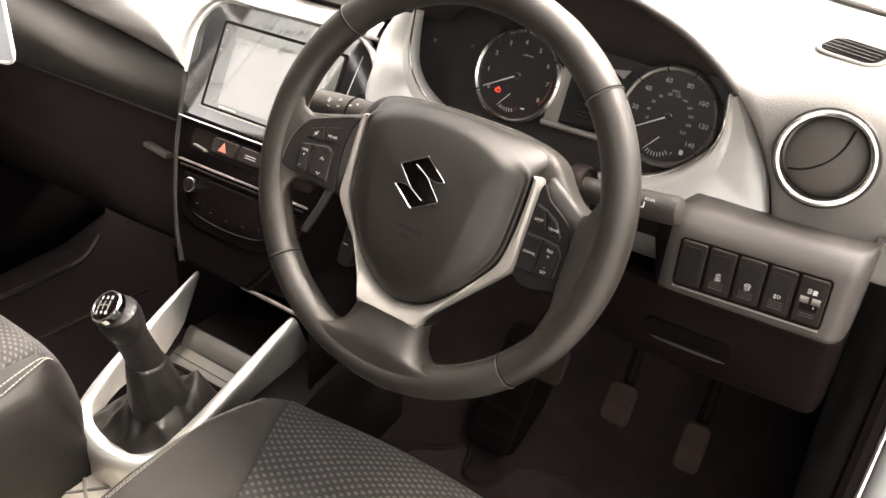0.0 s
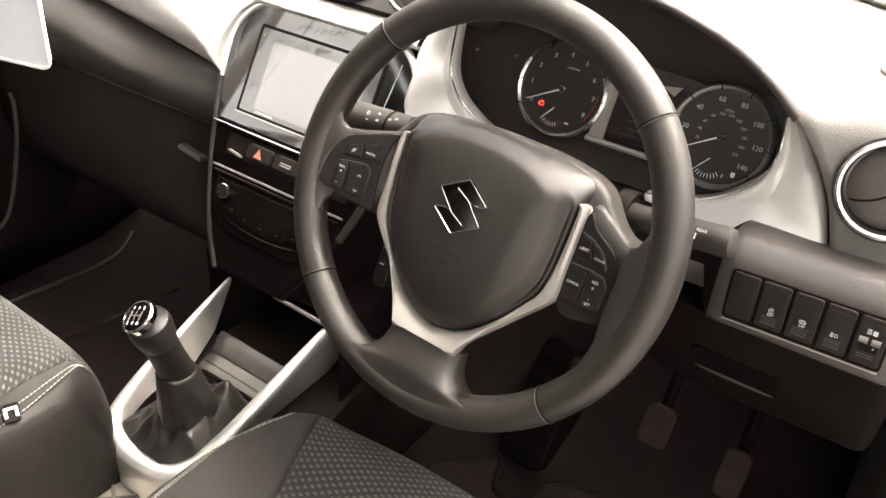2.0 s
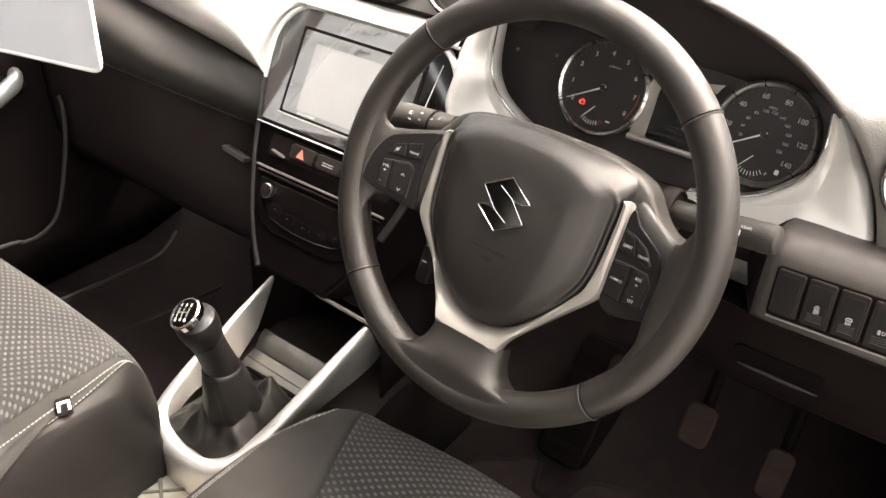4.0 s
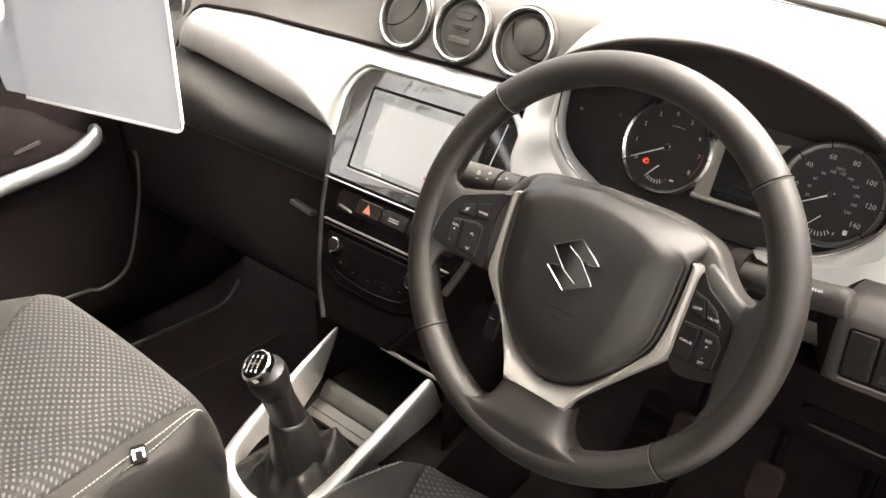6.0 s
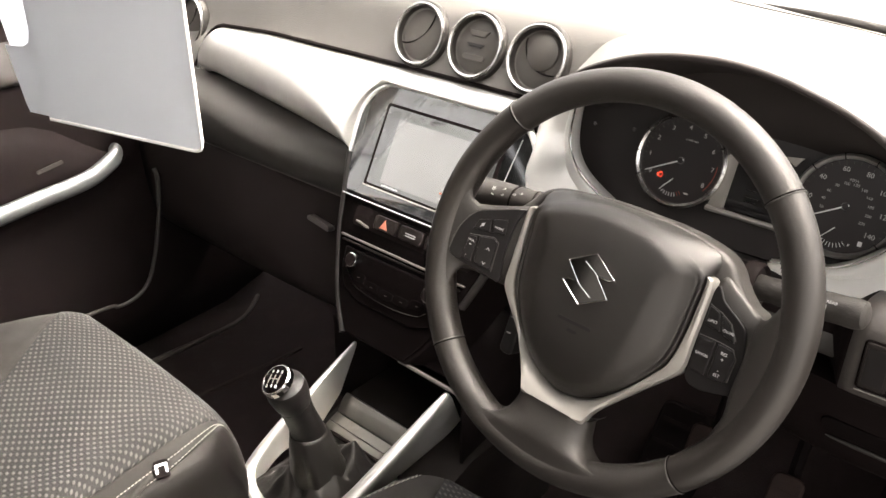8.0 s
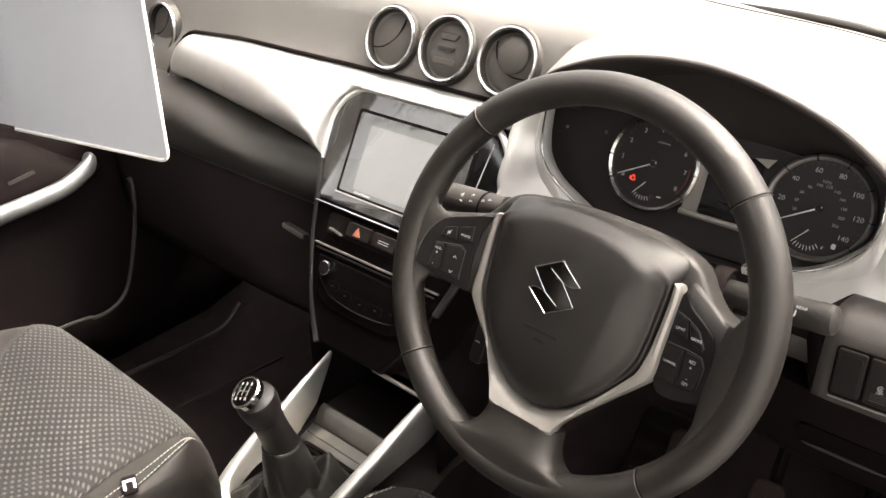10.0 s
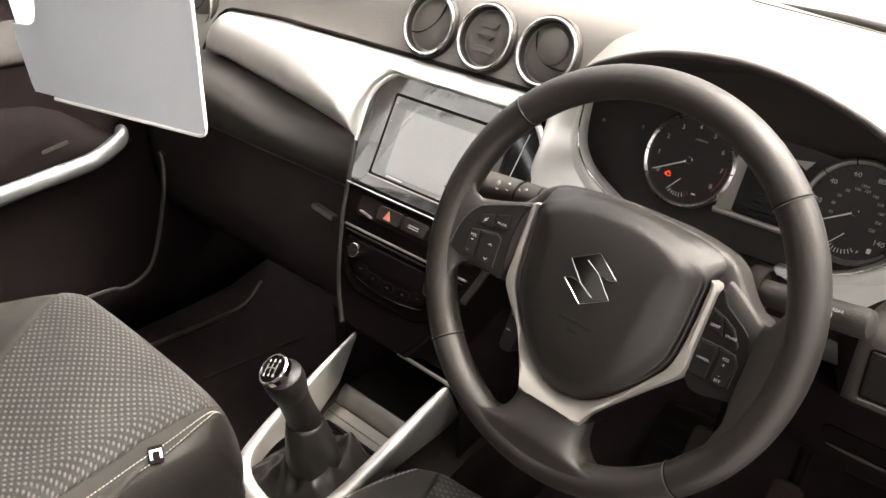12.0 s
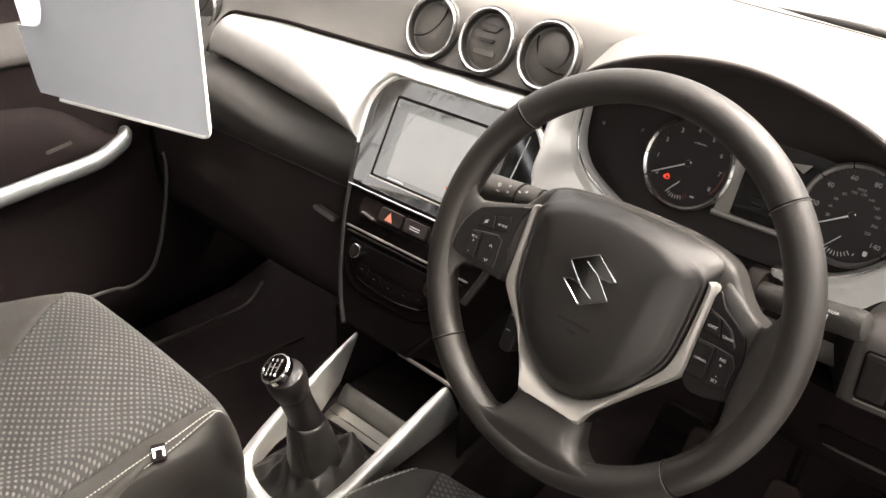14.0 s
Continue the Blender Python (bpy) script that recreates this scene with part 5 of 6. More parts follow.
# fabric tag on the passenger seat's side seam
tag = p_surface(0.262, 0.835)
TG = plane_at(tag + Vector((0.003, 0.0, 0.005)), (0.25, 1, 0.05), (0.45, -0.3, 0.8)) @ Matrix.Rotation(radians(-10), 4, "Z")
fold = smooth_line([p_surface(0.262, 0.80), p_surface(0.272, 0.70), p_surface(0.274, 0.58) + Vector((0.010, 0, -0.012)), p_surface(0.274, 0.42) + Vector((0.016, 0, -0.03))], 20)
part("side_fold", tube(fold, [0.004 + 0.006 * min(1, i / 8) for i in range(20)], 12, flat=0.7), M_BOLSTER, p_seat, "plain dark cloth fold over the side seam")
label_tab = part("seat_tag", slab(rounded(0.017, 0.021, 0.003), TG, 0.003, 0.001), M_BLACK, p_seat, "small black and white fabric tag", bevel=0.0006)
part("tag_print", merged(slab(rounded(0.014, 0.0026, 0.0005, 0, 0.0045, 2), TG, 0.0, 0.0015), slab(rounded(0.0030, 0.011, 0.0005, 0.0055, 0.0, 2), TG, 0.0, 0.0015), slab(rounded(0.0030, 0.011, 0.0005, -0.0055, 0.0, 2), TG, 0.0, 0.0015)), M_MARK, label_tab)

# ---- passenger door ----
door = thing("door_1", (DOOR_L, -0.1, -0.6), "dark plastic passenger door with a satin silver pull handle, closed", "door", kind="structure")
dp = [[(x, y, z) for y in spread(-0.80, 0.40, 24)] for x, z in ((DOOR_L - 0.02, -0.62), (DOOR_L, -0.50), (DOOR_L + 0.004, -0.30), (DOOR_L, -0.20), (DOOR_L + 0.002, -0.05), (DOOR_L - 0.01, 0.06), (DOOR_L - 0.03, 0.095), (DOOR_L - 0.06, 0.10))]
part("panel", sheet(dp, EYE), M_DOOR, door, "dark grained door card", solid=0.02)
arm = []
for y, top, low_z, grow in ((0.118, -0.200, -0.205, 0.2), (0.105, -0.193, -0.212, 0.6), (0.08, -0.180, -0.222, 0.9), (0.049, -0.158, -0.230, 1.0), (0.0, -0.120, -0.240, 1.0), (-0.038, -0.103, -0.246, 1.0), (-0.10, -0.094, -0.254, 1.0), (-0.25, -0.088, -0.270, 1.0), (-0.60, -0.086, -0.31, 1.0)):
    arm.append([(DOOR_L + 0.036 * grow * max(0.0, math.sin(math.pi * f)) ** 0.55, y, top + (low_z - top) * f) for f in spread(0, 1, 14)])
# Sky light on the shoulder is in its paler grey.
part("shoulder", sheet([[(x, y, z) for y in spread(-0.80, 0.36, 12)] for x, z in ((DOOR_L + 0.003, -0.034), (DOOR_L + 0.008, -0.026), (DOOR_L + 0.007, -0.014), (DOOR_L + 0.002, 0.004), (DOOR_L - 0.012, 0.050), (DOOR_L - 0.028, 0.105), (DOOR_L - 0.047, 0.160))], EYE), M_SHOULDER, door, "padded shoulder below the side glass, paler grey for sky light", solid=0.004)
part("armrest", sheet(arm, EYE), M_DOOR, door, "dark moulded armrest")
grip = smooth_line([(DOOR_L + 0.026, 0.090, -0.172), (DOOR_L + 0.046, 0.081, -0.1765), (DOOR_L + 0.050, 0.062, -0.187), (DOOR_L + 0.050, 0.030, -0.2010), (DOOR_L + 0.050, -0.010, -0.2075), (DOOR_L + 0.050, -0.058, -0.2115), (DOOR_L + 0.050, -0.133, -0.219), (DOOR_L + 0.046, -0.35, -0.243)], 40)
part("pull_handle", tube(grip, [0.0090 + 0.0025 * min(1, i / 3) for i in range(40)], 16, flat=1.35), M_HANDLE, door, "satin silver pull handle", angle=60)
BIN = smooth_line([(-0.992, 0.136, -0.212), (-0.988, 0.138, -0.231), (-0.985, 0.130, -0.285), (-0.985, 0.119, -0.330), (-0.985, 0.102, -0.385), (-0.985, 0.083, -0.424), (-0.985, 0.055, -0.443), (-0.985, 0.021, -0.447), (-0.985, -0.047, -0.438), (-0.985, -0.5, -0.44)], 50)
part("door_pocket", tube(BIN, [0.0046 - 0.0012 * min(1, i / 25) for i in range(50)], 8, ref=(1, 0, 0)), M_LOW, door, "rounded edge of the door pocket")
part("lever_slot", slab(rounded(0.046, 0.006, 0.002), plane_at((DOOR_L + 0.036, -0.030, -0.168), (0, 1, 0.16), (1, 0, 0.1)), 0.004, 0.002), M_LOW, door, "small inset slot")
side_glass = part("window_pane", box(DOOR_L - 0.055, DOOR_L - 0.051, -0.80, 0.35, 0.13, 0.5), M_GLASS, door, "clear side glass")
side_glass.visible_shadow = False

# ---- hanging card ----
card = thing("display_card", (-0.625, -0.09, 0.006), "large white folded display card hanging in the car", "card")
CARD = plane_at((-0.625, -0.0925, 0.006), (0.25, 0.065, 0.0), (0.065, -0.25, 0))
leaf = [(-0.128, 0.0), (0.114, 0.0), (0.1195, 0.0008), (0.1240, 0.0030), (0.1268, 0.0070), (0.128, 0.0125), (0.128, 0.56), (-0.128, 0.56)]
part("front_leaf", slab(leaf, CARD, 0.0, 0.0012), M_CARD, card, "white card leaf")
part("leaf_edge", merged(tube([at(CARD, x, y, 0.0012).translation for x, y in ((-0.126, 0.0), (0.114, 0.0), (0.1195, 0.0008), (0.1240, 0.0030), (0.1268, 0.0070), (0.1280, 0.0125), (0.128, 0.56))], 0.0022, 8)), M_EDGE, card, "pale cut edge")
part("back_leaf", slab([(-0.171, 0.012), (-0.167, 0.002), (-0.119, 0.002), (-0.119, 0.56), (-0.122, 0.56), (-0.135, 0.112), (-0.141, 0.097), (-0.153, 0.090), (-0.186, 0.088)], CARD, 0.004, -0.002), M_CARD, card, "white card leaf with a hook-shaped notch")
# Extra brighter sheet fills the notch in place of sunlit card.
part("inner_sheet", slab([(-0.182, 0.086), (-0.115, 0.086), (-0.115, 0.56), (-0.275, 0.56)], CARD, 0.008, -0.006), M_SHEET, card, "bright white sheet added behind the notch for sunlit brightness")
# handwriting on the far side, as plain bars, and a drawn arrow
strokes = []
for row, (x0, x1, y, tall) in enumerate(((-0.130, -0.010, 0.224, 0.013), (-0.172, -0.070, 0.184, 0.020))):
    for k in range(7):
        x = x0 + (x1 - x0) * k / 6
        strokes.append(slab([(x - 0.0050, y - tall / 2), (x - 0.0024, y - tall / 2), (x + 0.0040, y + tall / 2), (x + 0.0014, y + tall / 2)], at(CARD, 0, 0, -0.0092 if x < -0.106 else -0.0016), 0.0, 0.0004))
        if k % 2:
            strokes.append(slab([(x - 0.003, y - 0.0012), (x + 0.010, y - 0.0012), (x + 0.010, y + 0.0012), (x - 0.003, y + 0.0012)], at(CARD, 0, 0, -0.0096 if x < -0.106 else -0.0020), 0.0, 0.0003))
part("handwriting", merged(*strokes), M_BLACK, card, "dark felt-pen strokes")
part("arrow", slab([(-0.052, 0.178), (-0.036, 0.190), (-0.037, 0.182), (-0.006, 0.180), (-0.006, 0.175), (-0.037, 0.174), (-0.036, 0.167)], at(CARD, 0, 0, -0.0016), 0.0, 0.0004), M_BLACK, card, "dark felt-pen arrow")
visor = thing("sun_visor", (-0.64, -0.05, 0.5), "grey folding sun visor above the windscreen", "sun visor")
part("flap", box(-0.86, -0.42, -0.11, -0.06, 0.50, 0.575), M_ROOF, visor, bevel=0.008)

# ---- steering column and stalks ----
column = thing("steering_column", (0, 0.2, -0.1), "dark plastic steering column shroud with two control stalks", "steering column")
TAU, PHI = radians(22.59), radians(-2.24)
V0, N0 = Vector((0, math.sin(TAU), math.cos(TAU))), Vector((0, -math.cos(TAU), math.sin(TAU)))
WH = plane_at((0, 0, 0), Vector((1, 0, 0)) * math.cos(PHI) + V0 * math.sin(PHI), N0)
shroud = []
for d, w, h, c in ((0.055, 0.080, 0.055, 0.0), (0.058, 0.094, 0.064, 0.0), (0.066, 0.100, 0.068, 0.0), (0.080, 0.102, 0.068, -0.002), (0.10, 0.100, 0.066, -0.006), (0.16, 0.092, 0.060, -0.015), (0.24, 0.085, 0.055, -0.02)):
    ring = []
    for i in range(36):
        a = 2 * math.pi * i / 36
        ca, sa = math.cos(a), math.sin(a)
        ring.append(Vector((w * math.copysign(abs(ca) ** 0.6, ca), 0, 0)) + V0 * (c + h * math.copysign(abs(sa) ** 0.7, sa)) - N0 * d)
    shroud.append(ring)
part("shroud", skin(shroud, around=True, ends=True), M_DARK, column, "dark plastic shroud", angle=60)
part("stalk_collar", turned([(0.017, 0.0), (0.020, 0.003), (0.022, 0.0), (0.022, -0.01)], plane_at((0.108, 0.089, -0.001), (0, 1, 0), (1, -0.05, 0.08)), 30), M_BLACK, column, "black collar at the stalk's root")


def stalk(points, radii, name):
    return part(name, tube(smooth_line(points, 16), radii, 16), M_SHROUD, column, "dark plastic control stalk")


left_stalk = stalk([(-0.075, 0.092, 0.006), (-0.13, 0.086, 0.005), (-0.185, 0.0805, 0.003), (-0.195, 0.0797, 0.003)], [0.010, 0.010, 0.0110, 0.0125, 0.0135, 0.0142, 0.0148, 0.0152, 0.0156, 0.0160, 0.0162, 0.0164, 0.0164, 0.0160, 0.0140, 0.009], "control_stalk")
right_stalk = stalk([(0.075, 0.093, -0.004), (0.12, 0.09, 0.000), (0.17, 0.086, 0.006), (0.186, 0.085, 0.008)], [0.0105, 0.0105, 0.011, 0.011, 0.0115, 0.0115, 0.012, 0.012, 0.0122, 0.0124, 0.0126, 0.0126, 0.0126, 0.0126, 0.0126, 0.0126], "control_stalk")
part("end_cap", tube([(0.184, 0.085, 0.0078), (0.1925, 0.0842, 0.0091), (0.1975, 0.0838, 0.0099), (0.2000, 0.0836, 0.0103)], [0.0128, 0.0128, 0.0116, 0.0075], 18), M_LOW, right_stalk, "grey end cap")
ST = plane_at((0.160, 0.0765, 0.0135), (1, -0.05, 0.10), (0, -0.80, 0.60))
part("legend", lettering("REAR", 0.0038, at(ST, 0.013, 0.0008, 0.0018)), M_GREYMARK, right_stalk)
part("wiper_mark", merged(*[slab(rounded(w, h, 0.0003, x, y, 2), ST, 0.0005, 0.0012) for w, h, x, y in ((0.010, 0.0009, 0.004, -0.0065), (0.0009, 0.005, 0.009, -0.0042), (0.003, 0.003, -0.006, 0.005), (0.003, 0.0012, -0.007, -0.003), (0.002, 0.002, -0.0105, 0.001))]), M_GREYMARK, right_stalk)
SL = plane_at((-0.160, 0.0706, 0.0150), (1, 0.05, 0.02), (0, -0.75, 0.66))
part("ring_groove", tube([(-0.150, 0.084, 0.0045), (-0.148, 0.0838, 0.0045)], 0.0158, 18), M_BLACK, left_stalk)
part("ring_groove", tube([(-0.128, 0.0865, 0.005), (-0.126, 0.0868, 0.005)], 0.0146, 18), M_BLACK, left_stalk)
marks = [tube([at(SL, -0.010 + 0.0013 * math.cos(a), 0.001 + 0.0013 * math.sin(a), 0.0022).translation for a in spread(0, 5.6, 9)], 0.00022, 5, closed=True)]
for k in range(8):
    a = math.pi * k / 4
    marks.append(tube([at(SL, -0.010 + q * math.cos(a), 0.001 + q * math.sin(a), 0.0022).translation for q in (0.0019, 0.0026)], 0.00018, 5))
for x, y in ((0.003, 0.0035), (0.003, -0.0035), (0.0165, 0.0005), (0.024, 0.0030)):
    marks.append(tube([at(SL, x + 0.0011 * math.cos(a), y + 0.0010 * math.sin(a), 0.0022).translation for a in spread(-1.57, 1.57, 6)], 0.00020, 5, closed=True))
    for d in (-0.0006, 0.0006):
        marks.append(tube([at(SL, x - 0.0022, y + d - 0.0003, 0.0022).translation, at(SL, x - 0.0006, y + d, 0.0022).translation], 0.00016, 5))
marks.append(slab(rounded(0.0022, 0.0005, 0.0002, -0.010, -0.0052, 2), SL, 0.001, 0.0022))
part("lamp_marks", merged(*marks), M_DIMMARK, left_stalk)

# ---- steering wheel ----
wheel = thing("steering_wheel", (0, 0, 0), "black leather three-spoke steering wheel with silver trim and thumb controls", "steering wheel")
RC, NR = 0.1725, 180
rim = []
for i in range(NR):
    a = 2 * math.pi * i / NR
    lower = math.exp(-((a - 1.5 * math.pi) / 0.35) ** 2)
    ring = []
    for k in range(18):
        b = 2 * math.pi * k / 18
        ring.append(WH @ Vector(((RC + 0.0152 * math.cos(b)) * math.cos(a), (RC + 0.0152 * math.cos(b)) * math.sin(a), 0.0168 * math.sin(b))))
    rim.append(ring)
rim.append(rim[0])
rim_bm = skin(rim, around=True)
bmesh.ops.remove_doubles(rim_bm, verts=rim_bm.verts, dist=1e-6)
rim_part = part("rim", rim_bm, M_LEATHER, wheel, "black leather rim, pierced at the sides")
rim_part.data.materials.append(M_GRIP)
to_wheel = WH.inverted()
for face in rim_part.data.polygons:
    c = to_wheel @ (rim_part.matrix_world @ face.center)
    turn_ = math.degrees(math.atan2(c.y, c.x)) % 360
    if 137.5 < turn_ < 221.5 or turn_ > 316 or turn_ < 43.5:
        face.material_index = 1
for deg in (43.5, 137.5, 221.5, 316.0):
    a = radians(deg)
    seam = [WH @ Vector(((RC + 0.0157 * math.cos(b)) * math.cos(a), (RC + 0.0157 * math.cos(b)) * math.sin(a), 0.0173 * math.sin(b))) for b in spread(0, 2 * math.pi * 23 / 24, 24)]
    part("rim_seam", tube(seam, 0.0006, 6, closed=True), M_SEAM, wheel, "raised leather joint")
    gap = [WH @ Vector(((RC + 0.0153 * math.cos(b)) * math.cos(a + 0.007), (RC + 0.0153 * math.cos(b)) * math.sin(a + 0.007), 0.0169 * math.sin(b))) for b in spread(0, 2 * math.pi * 23 / 24, 24)]
    part("seam_gap", tube(gap, 0.0007, 6, closed=True), M_PIT, wheel, "dark stitched groove")
# hand-sewn stitches round the inside of the upper rim quarters
sewn = []
for a0, a1 in ((139, 220), (-42, 40), (224, 250), (292, 314)):
    for i in range(int((a1 - a0) / 1.15)):
        a = radians(a0 + 1.15 * i)
        b = radians(a0 + 1.15 * i + 0.75)
        sewn.append(tube([WH @ Vector(((RC - 0.0150) * math.cos(a), (RC - 0.0150) * math.sin(a), 0.0050)), WH @ Vector(((RC - 0.0157) * math.cos(b), (RC - 0.0157) * math.sin(b), -0.0010))], 0.00032, 4))
part("stitching", merged(*sewn), M_HUB, wheel, "black hand stitching", kind="stuff")

HUB = [(0.0, 0.067), (0.026, 0.0655), (0.052, 0.0595), (0.072, 0.050), (0.0855, 0.040), (0.0865, 0.022), (0.0850, -0.015), (0.081, -0.038), (0.067, -0.062), (0.047, -0.085), (0.026, -0.101), (0.010, -0.107), (0.0, -0.108)]
hub_line = smooth_line([(x, y, 0) for x, y in HUB], 32) + [Vector((-p.x, p.y, 0)) for p in reversed(smooth_line([(x, y, 0) for x, y in HUB], 32)[1:-1])]
BACK_LINE = [(0.0, 0.070), (0.032, 0.0695), (0.057, 0.0675), (0.078, 0.0640), (0.092, 0.0585), (0.101, 0.0510), (0.107, 0.0430), (0.115, 0.0340), (0.124, 0.0265), (0.136, 0.0200), (0.138, -0.005), (0.130, -0.030), (0.100, -0.042), (0.060, -0.066), (0.0, -0.092)]
back_half = smooth_line([(x, y, 0) for x, y in BACK_LINE], 40)
back_line = back_half + [Vector((-p.x, p.y, 0)) for p in reversed(back_half[1:-1])]


def reach(p):
    """Where the line from the hub's middle through p meets the housing's edge."""
    best = p
    for a, b in zip(back_line, back_line[1:] + back_line[:1]):
        d, c = b - a, Vector((0, -0.012, 0))
        e = p - c
        den = e.x * d.y - e.y * d.x
        if abs(den) > 1e-12:
            u = ((a.x - c.x) * d.y - (a.y - c.y) * d.x) / den
            v = ((a.x - c.x) * e.y - (a.y - c.y) * e.x) / den
            if u > 1 and -0.001 <= v <= 1.001:
                best = c + e * u
    return best


# a flat dark face with a facet down each side, rolled over along the top into the housing
dome = []
FACE = [(1.0, -0.0085), (0.985, -0.0050), (0.945, -0.0003), (0.88, 0.0047), (0.80, 0.0086), (0.62, 0.0127), (0.42, 0.0146), (0.20, 0.0155), (0.02, 0.0158)]
ROLL = [(1.0, -0.0055), (0.985, -0.0030), (0.945, 0.0028), (0.88, 0.0090), (0.80, 0.0118), (0.62, 0.0140), (0.42, 0.0150), (0.20, 0.0156), (0.02, 0.0158)]
steps = list(zip([(p.x, p.y) for p in smooth_line([(a, b, 0) for a, b in FACE], 44)], [p.y for p in smooth_line([(a, b, 0) for a, b in ROLL], 44)]))
edges = [(p, reach(p) * 0.985, smoothstep(0.036, 0.050, p.y)) for p in hub_line]
for g, n, m in ((1.0, -0.026, -0.0335), (0.93, -0.022, -0.0275), (0.75, -0.018, -0.0220), (0.5, -0.014, -0.0165), (0.25, -0.010, -0.0105)):
    dome.append([WH @ Vector((p.x + (q.x - p.x) * g * w, p.y + (q.y - p.y) * g * w, n + (m - n) * w)) for p, q, w in edges])
for (f, n), m in steps:
    ring = []
    for p, q, w in edges:
        x, y = p.x * f, -0.012 + (p.y + 0.012) * f
        side = min(max(0.0, abs(x) - 0.0526 - 0.135 * y) / 0.030, 1.0) * smoothstep(1.0, 0.93, f)
        ring.append(WH @ Vector((x, y, n + (m - n) * w - 0.0075 * side * (1 - 0.5 * w))))
    dome.append(ring)
part("airbag_cover", skin(dome, around=True, ends=True), M_HUB, wheel, "dark grained airbag cover", angle=60)
part("hub_back", skin([[WH @ Vector((p.x * k, p.y * k, n)) for p in back_line] for k, n in ((0.55, -0.0215), (0.90, -0.0235), (0.965, -0.0265), (0.992, -0.0300), (1.0, -0.0345), (0.985, -0.062))], around=True, ends=True), M_SHROUD, wheel, "dark hub housing", angle=55)
# faint embossed airbag wording as bars
for w, y in ((0.034, -0.038), (0.010, -0.046)):
    part("embossed_bar", slab(rounded(w, 0.003, 0.001, 0.0, y, 2), at(WH, 0, 0, 0.0152 if y > -0.04 else 0.0147), 0.002, 0.0004), M_EMBOSS, wheel)
# emblem: an abstract angular badge
badge = at(WH, 0.0, 0.003, 0.0166)


def halves(pts):
    """A figure that is the same turned by half a circle."""
    return pts + [(-x, -y) for x, y in pts]


badge_line = halves([(-0.0230, 0.0100), (0.0010, 0.0240), (0.0232, 0.0082), (0.0185, 0.0058), (0.0125, 0.0055), (0.0062, 0.0070)])
em = part("emblem", slab(badge_line, badge, 0.003, 0.0014), M_DARKCHROME, wheel, "angular dark chrome badge", bevel=0.0006)
part("chrome_edge", tube([at(badge, x, y, 0.0014).translation for x, y in badge_line], 0.00055, 8, closed=True), M_CHROME, em, "bright badge edge")
for k in (1, -1):
    part("chrome_edge", tube([at(badge, k * x, k * y, 0.0015).translation for x, y in ((-0.0075, 0.0140), (0.0062, 0.0070), (0.0225, -0.0092))], 0.00045, 6), M_CHROME, em)

# silver Y trim: a strip down each side of the cover, meeting in a plate at the bottom
OUT = [(0.0880, 0.0405), (0.0945, 0.037), (0.0955, 0.012), (0.0955, -0.018), (0.0955, -0.040), (0.087, -0.052), (0.065, -0.076), (0.047, -0.097), (0.0380, -0.109), (0.0335, -0.1210)]
INN = [(0.0870, 0.0395), (0.0880, 0.034), (0.0878, 0.012), (0.0862, -0.015), (0.0820, -0.039), (0.0750, -0.051), (0.0580, -0.074), (0.0380, -0.094), (0.0220, -0.104), (0.0, -0.1095)]
OUTL = smooth_line([(x, y, 0) for x, y in OUT], 30) + smooth_line([(0.028, -0.1222, 0), (0.015, -0.1232, 0), (0.0, -0.1236, 0)], 6)
INNL = smooth_line([(x, y, 0) for x, y in INN], 36)
rows = []
for f, n in ((0.0, -0.016), (0.0, -0.0095), (0.12, -0.0075), (0.5, -0.0065), (0.85, -0.0080), (1.0, -0.0115), (1.0, -0.022)):
    arm = [Vector((a.x + (b.x - a.x) * f, a.y + (b.y - a.y) * f, n + 0.0165 * f ** 0.6 * smoothstep(-0.075, -0.120, b.y))) for a, b in zip(INNL, OUTL)]
    rows.append([WH @ Vector((-p.x, p.y, p.z)) for p in arm[:-1]] + [WH @ p for p in reversed(arm)])
part("silver_trim", sheet(rows, EYE), M_TRIM, wheel, "satin silver spoke trim", solid=0.002)
# lower leather spoke
spoke_half = smooth_line([(0.0375, -0.1185, 0), (0.0385, -0.1280, 0), (0.0400, -0.1360, 0), (0.0440, -0.1440, 0), (0.0540, -0.1515, 0), (0.0720, -0.1530, 0), (0.0850, -0.1480, 0)], 22)
rows = []
for i, p in enumerate(spoke_half):
    f = i / 21
    row = []
    for s in (-1.0, -1.0, -0.97, -0.9, -0.75, -0.5, -0.25, 0.0, 0.25, 0.5, 0.75, 0.9, 0.97, 1.0, 1.0):
        mid_y = -0.1195 - 0.0365 * f
        y = mid_y + (p.y - mid_y) * abs(s) ** 2.5
        row.append(WH @ Vector((s * p.x, y, 0.0075 + 0.0085 * smoothstep(0.0, 0.9, f) - 0.0125 * abs(s) ** 7 * (1 - 0.2 * f))))
    row[0] = WH @ Vector((-p.x + 0.001, p.y, -0.018))
    row[-1] = WH @ Vector((p.x - 0.001, p.y, -0.018))
    rows.append(row)
rows.insert(0, [p + (N0 * -0.02) for p in rows[0]])
rows.append([WH @ Vector((s * 0.100, -math.sqrt(RC ** 2 - (s * 0.100) ** 2), 0.0150)) for s in (-1.0, -0.99, -0.97, -0.9, -0.75, -0.5, -0.25, 0.0, 0.25, 0.5, 0.75, 0.9, 0.97, 0.99, 1.0)])
part("lower_spoke", sheet(rows, EYE), M_LEATHER, wheel, "black leather lower spoke", angle=70)


def outline_from(pts, n=40):
    return [(p.x, p.y) for p in smooth_line([(x, y, 0) for x, y in pts], n, closed=True)]


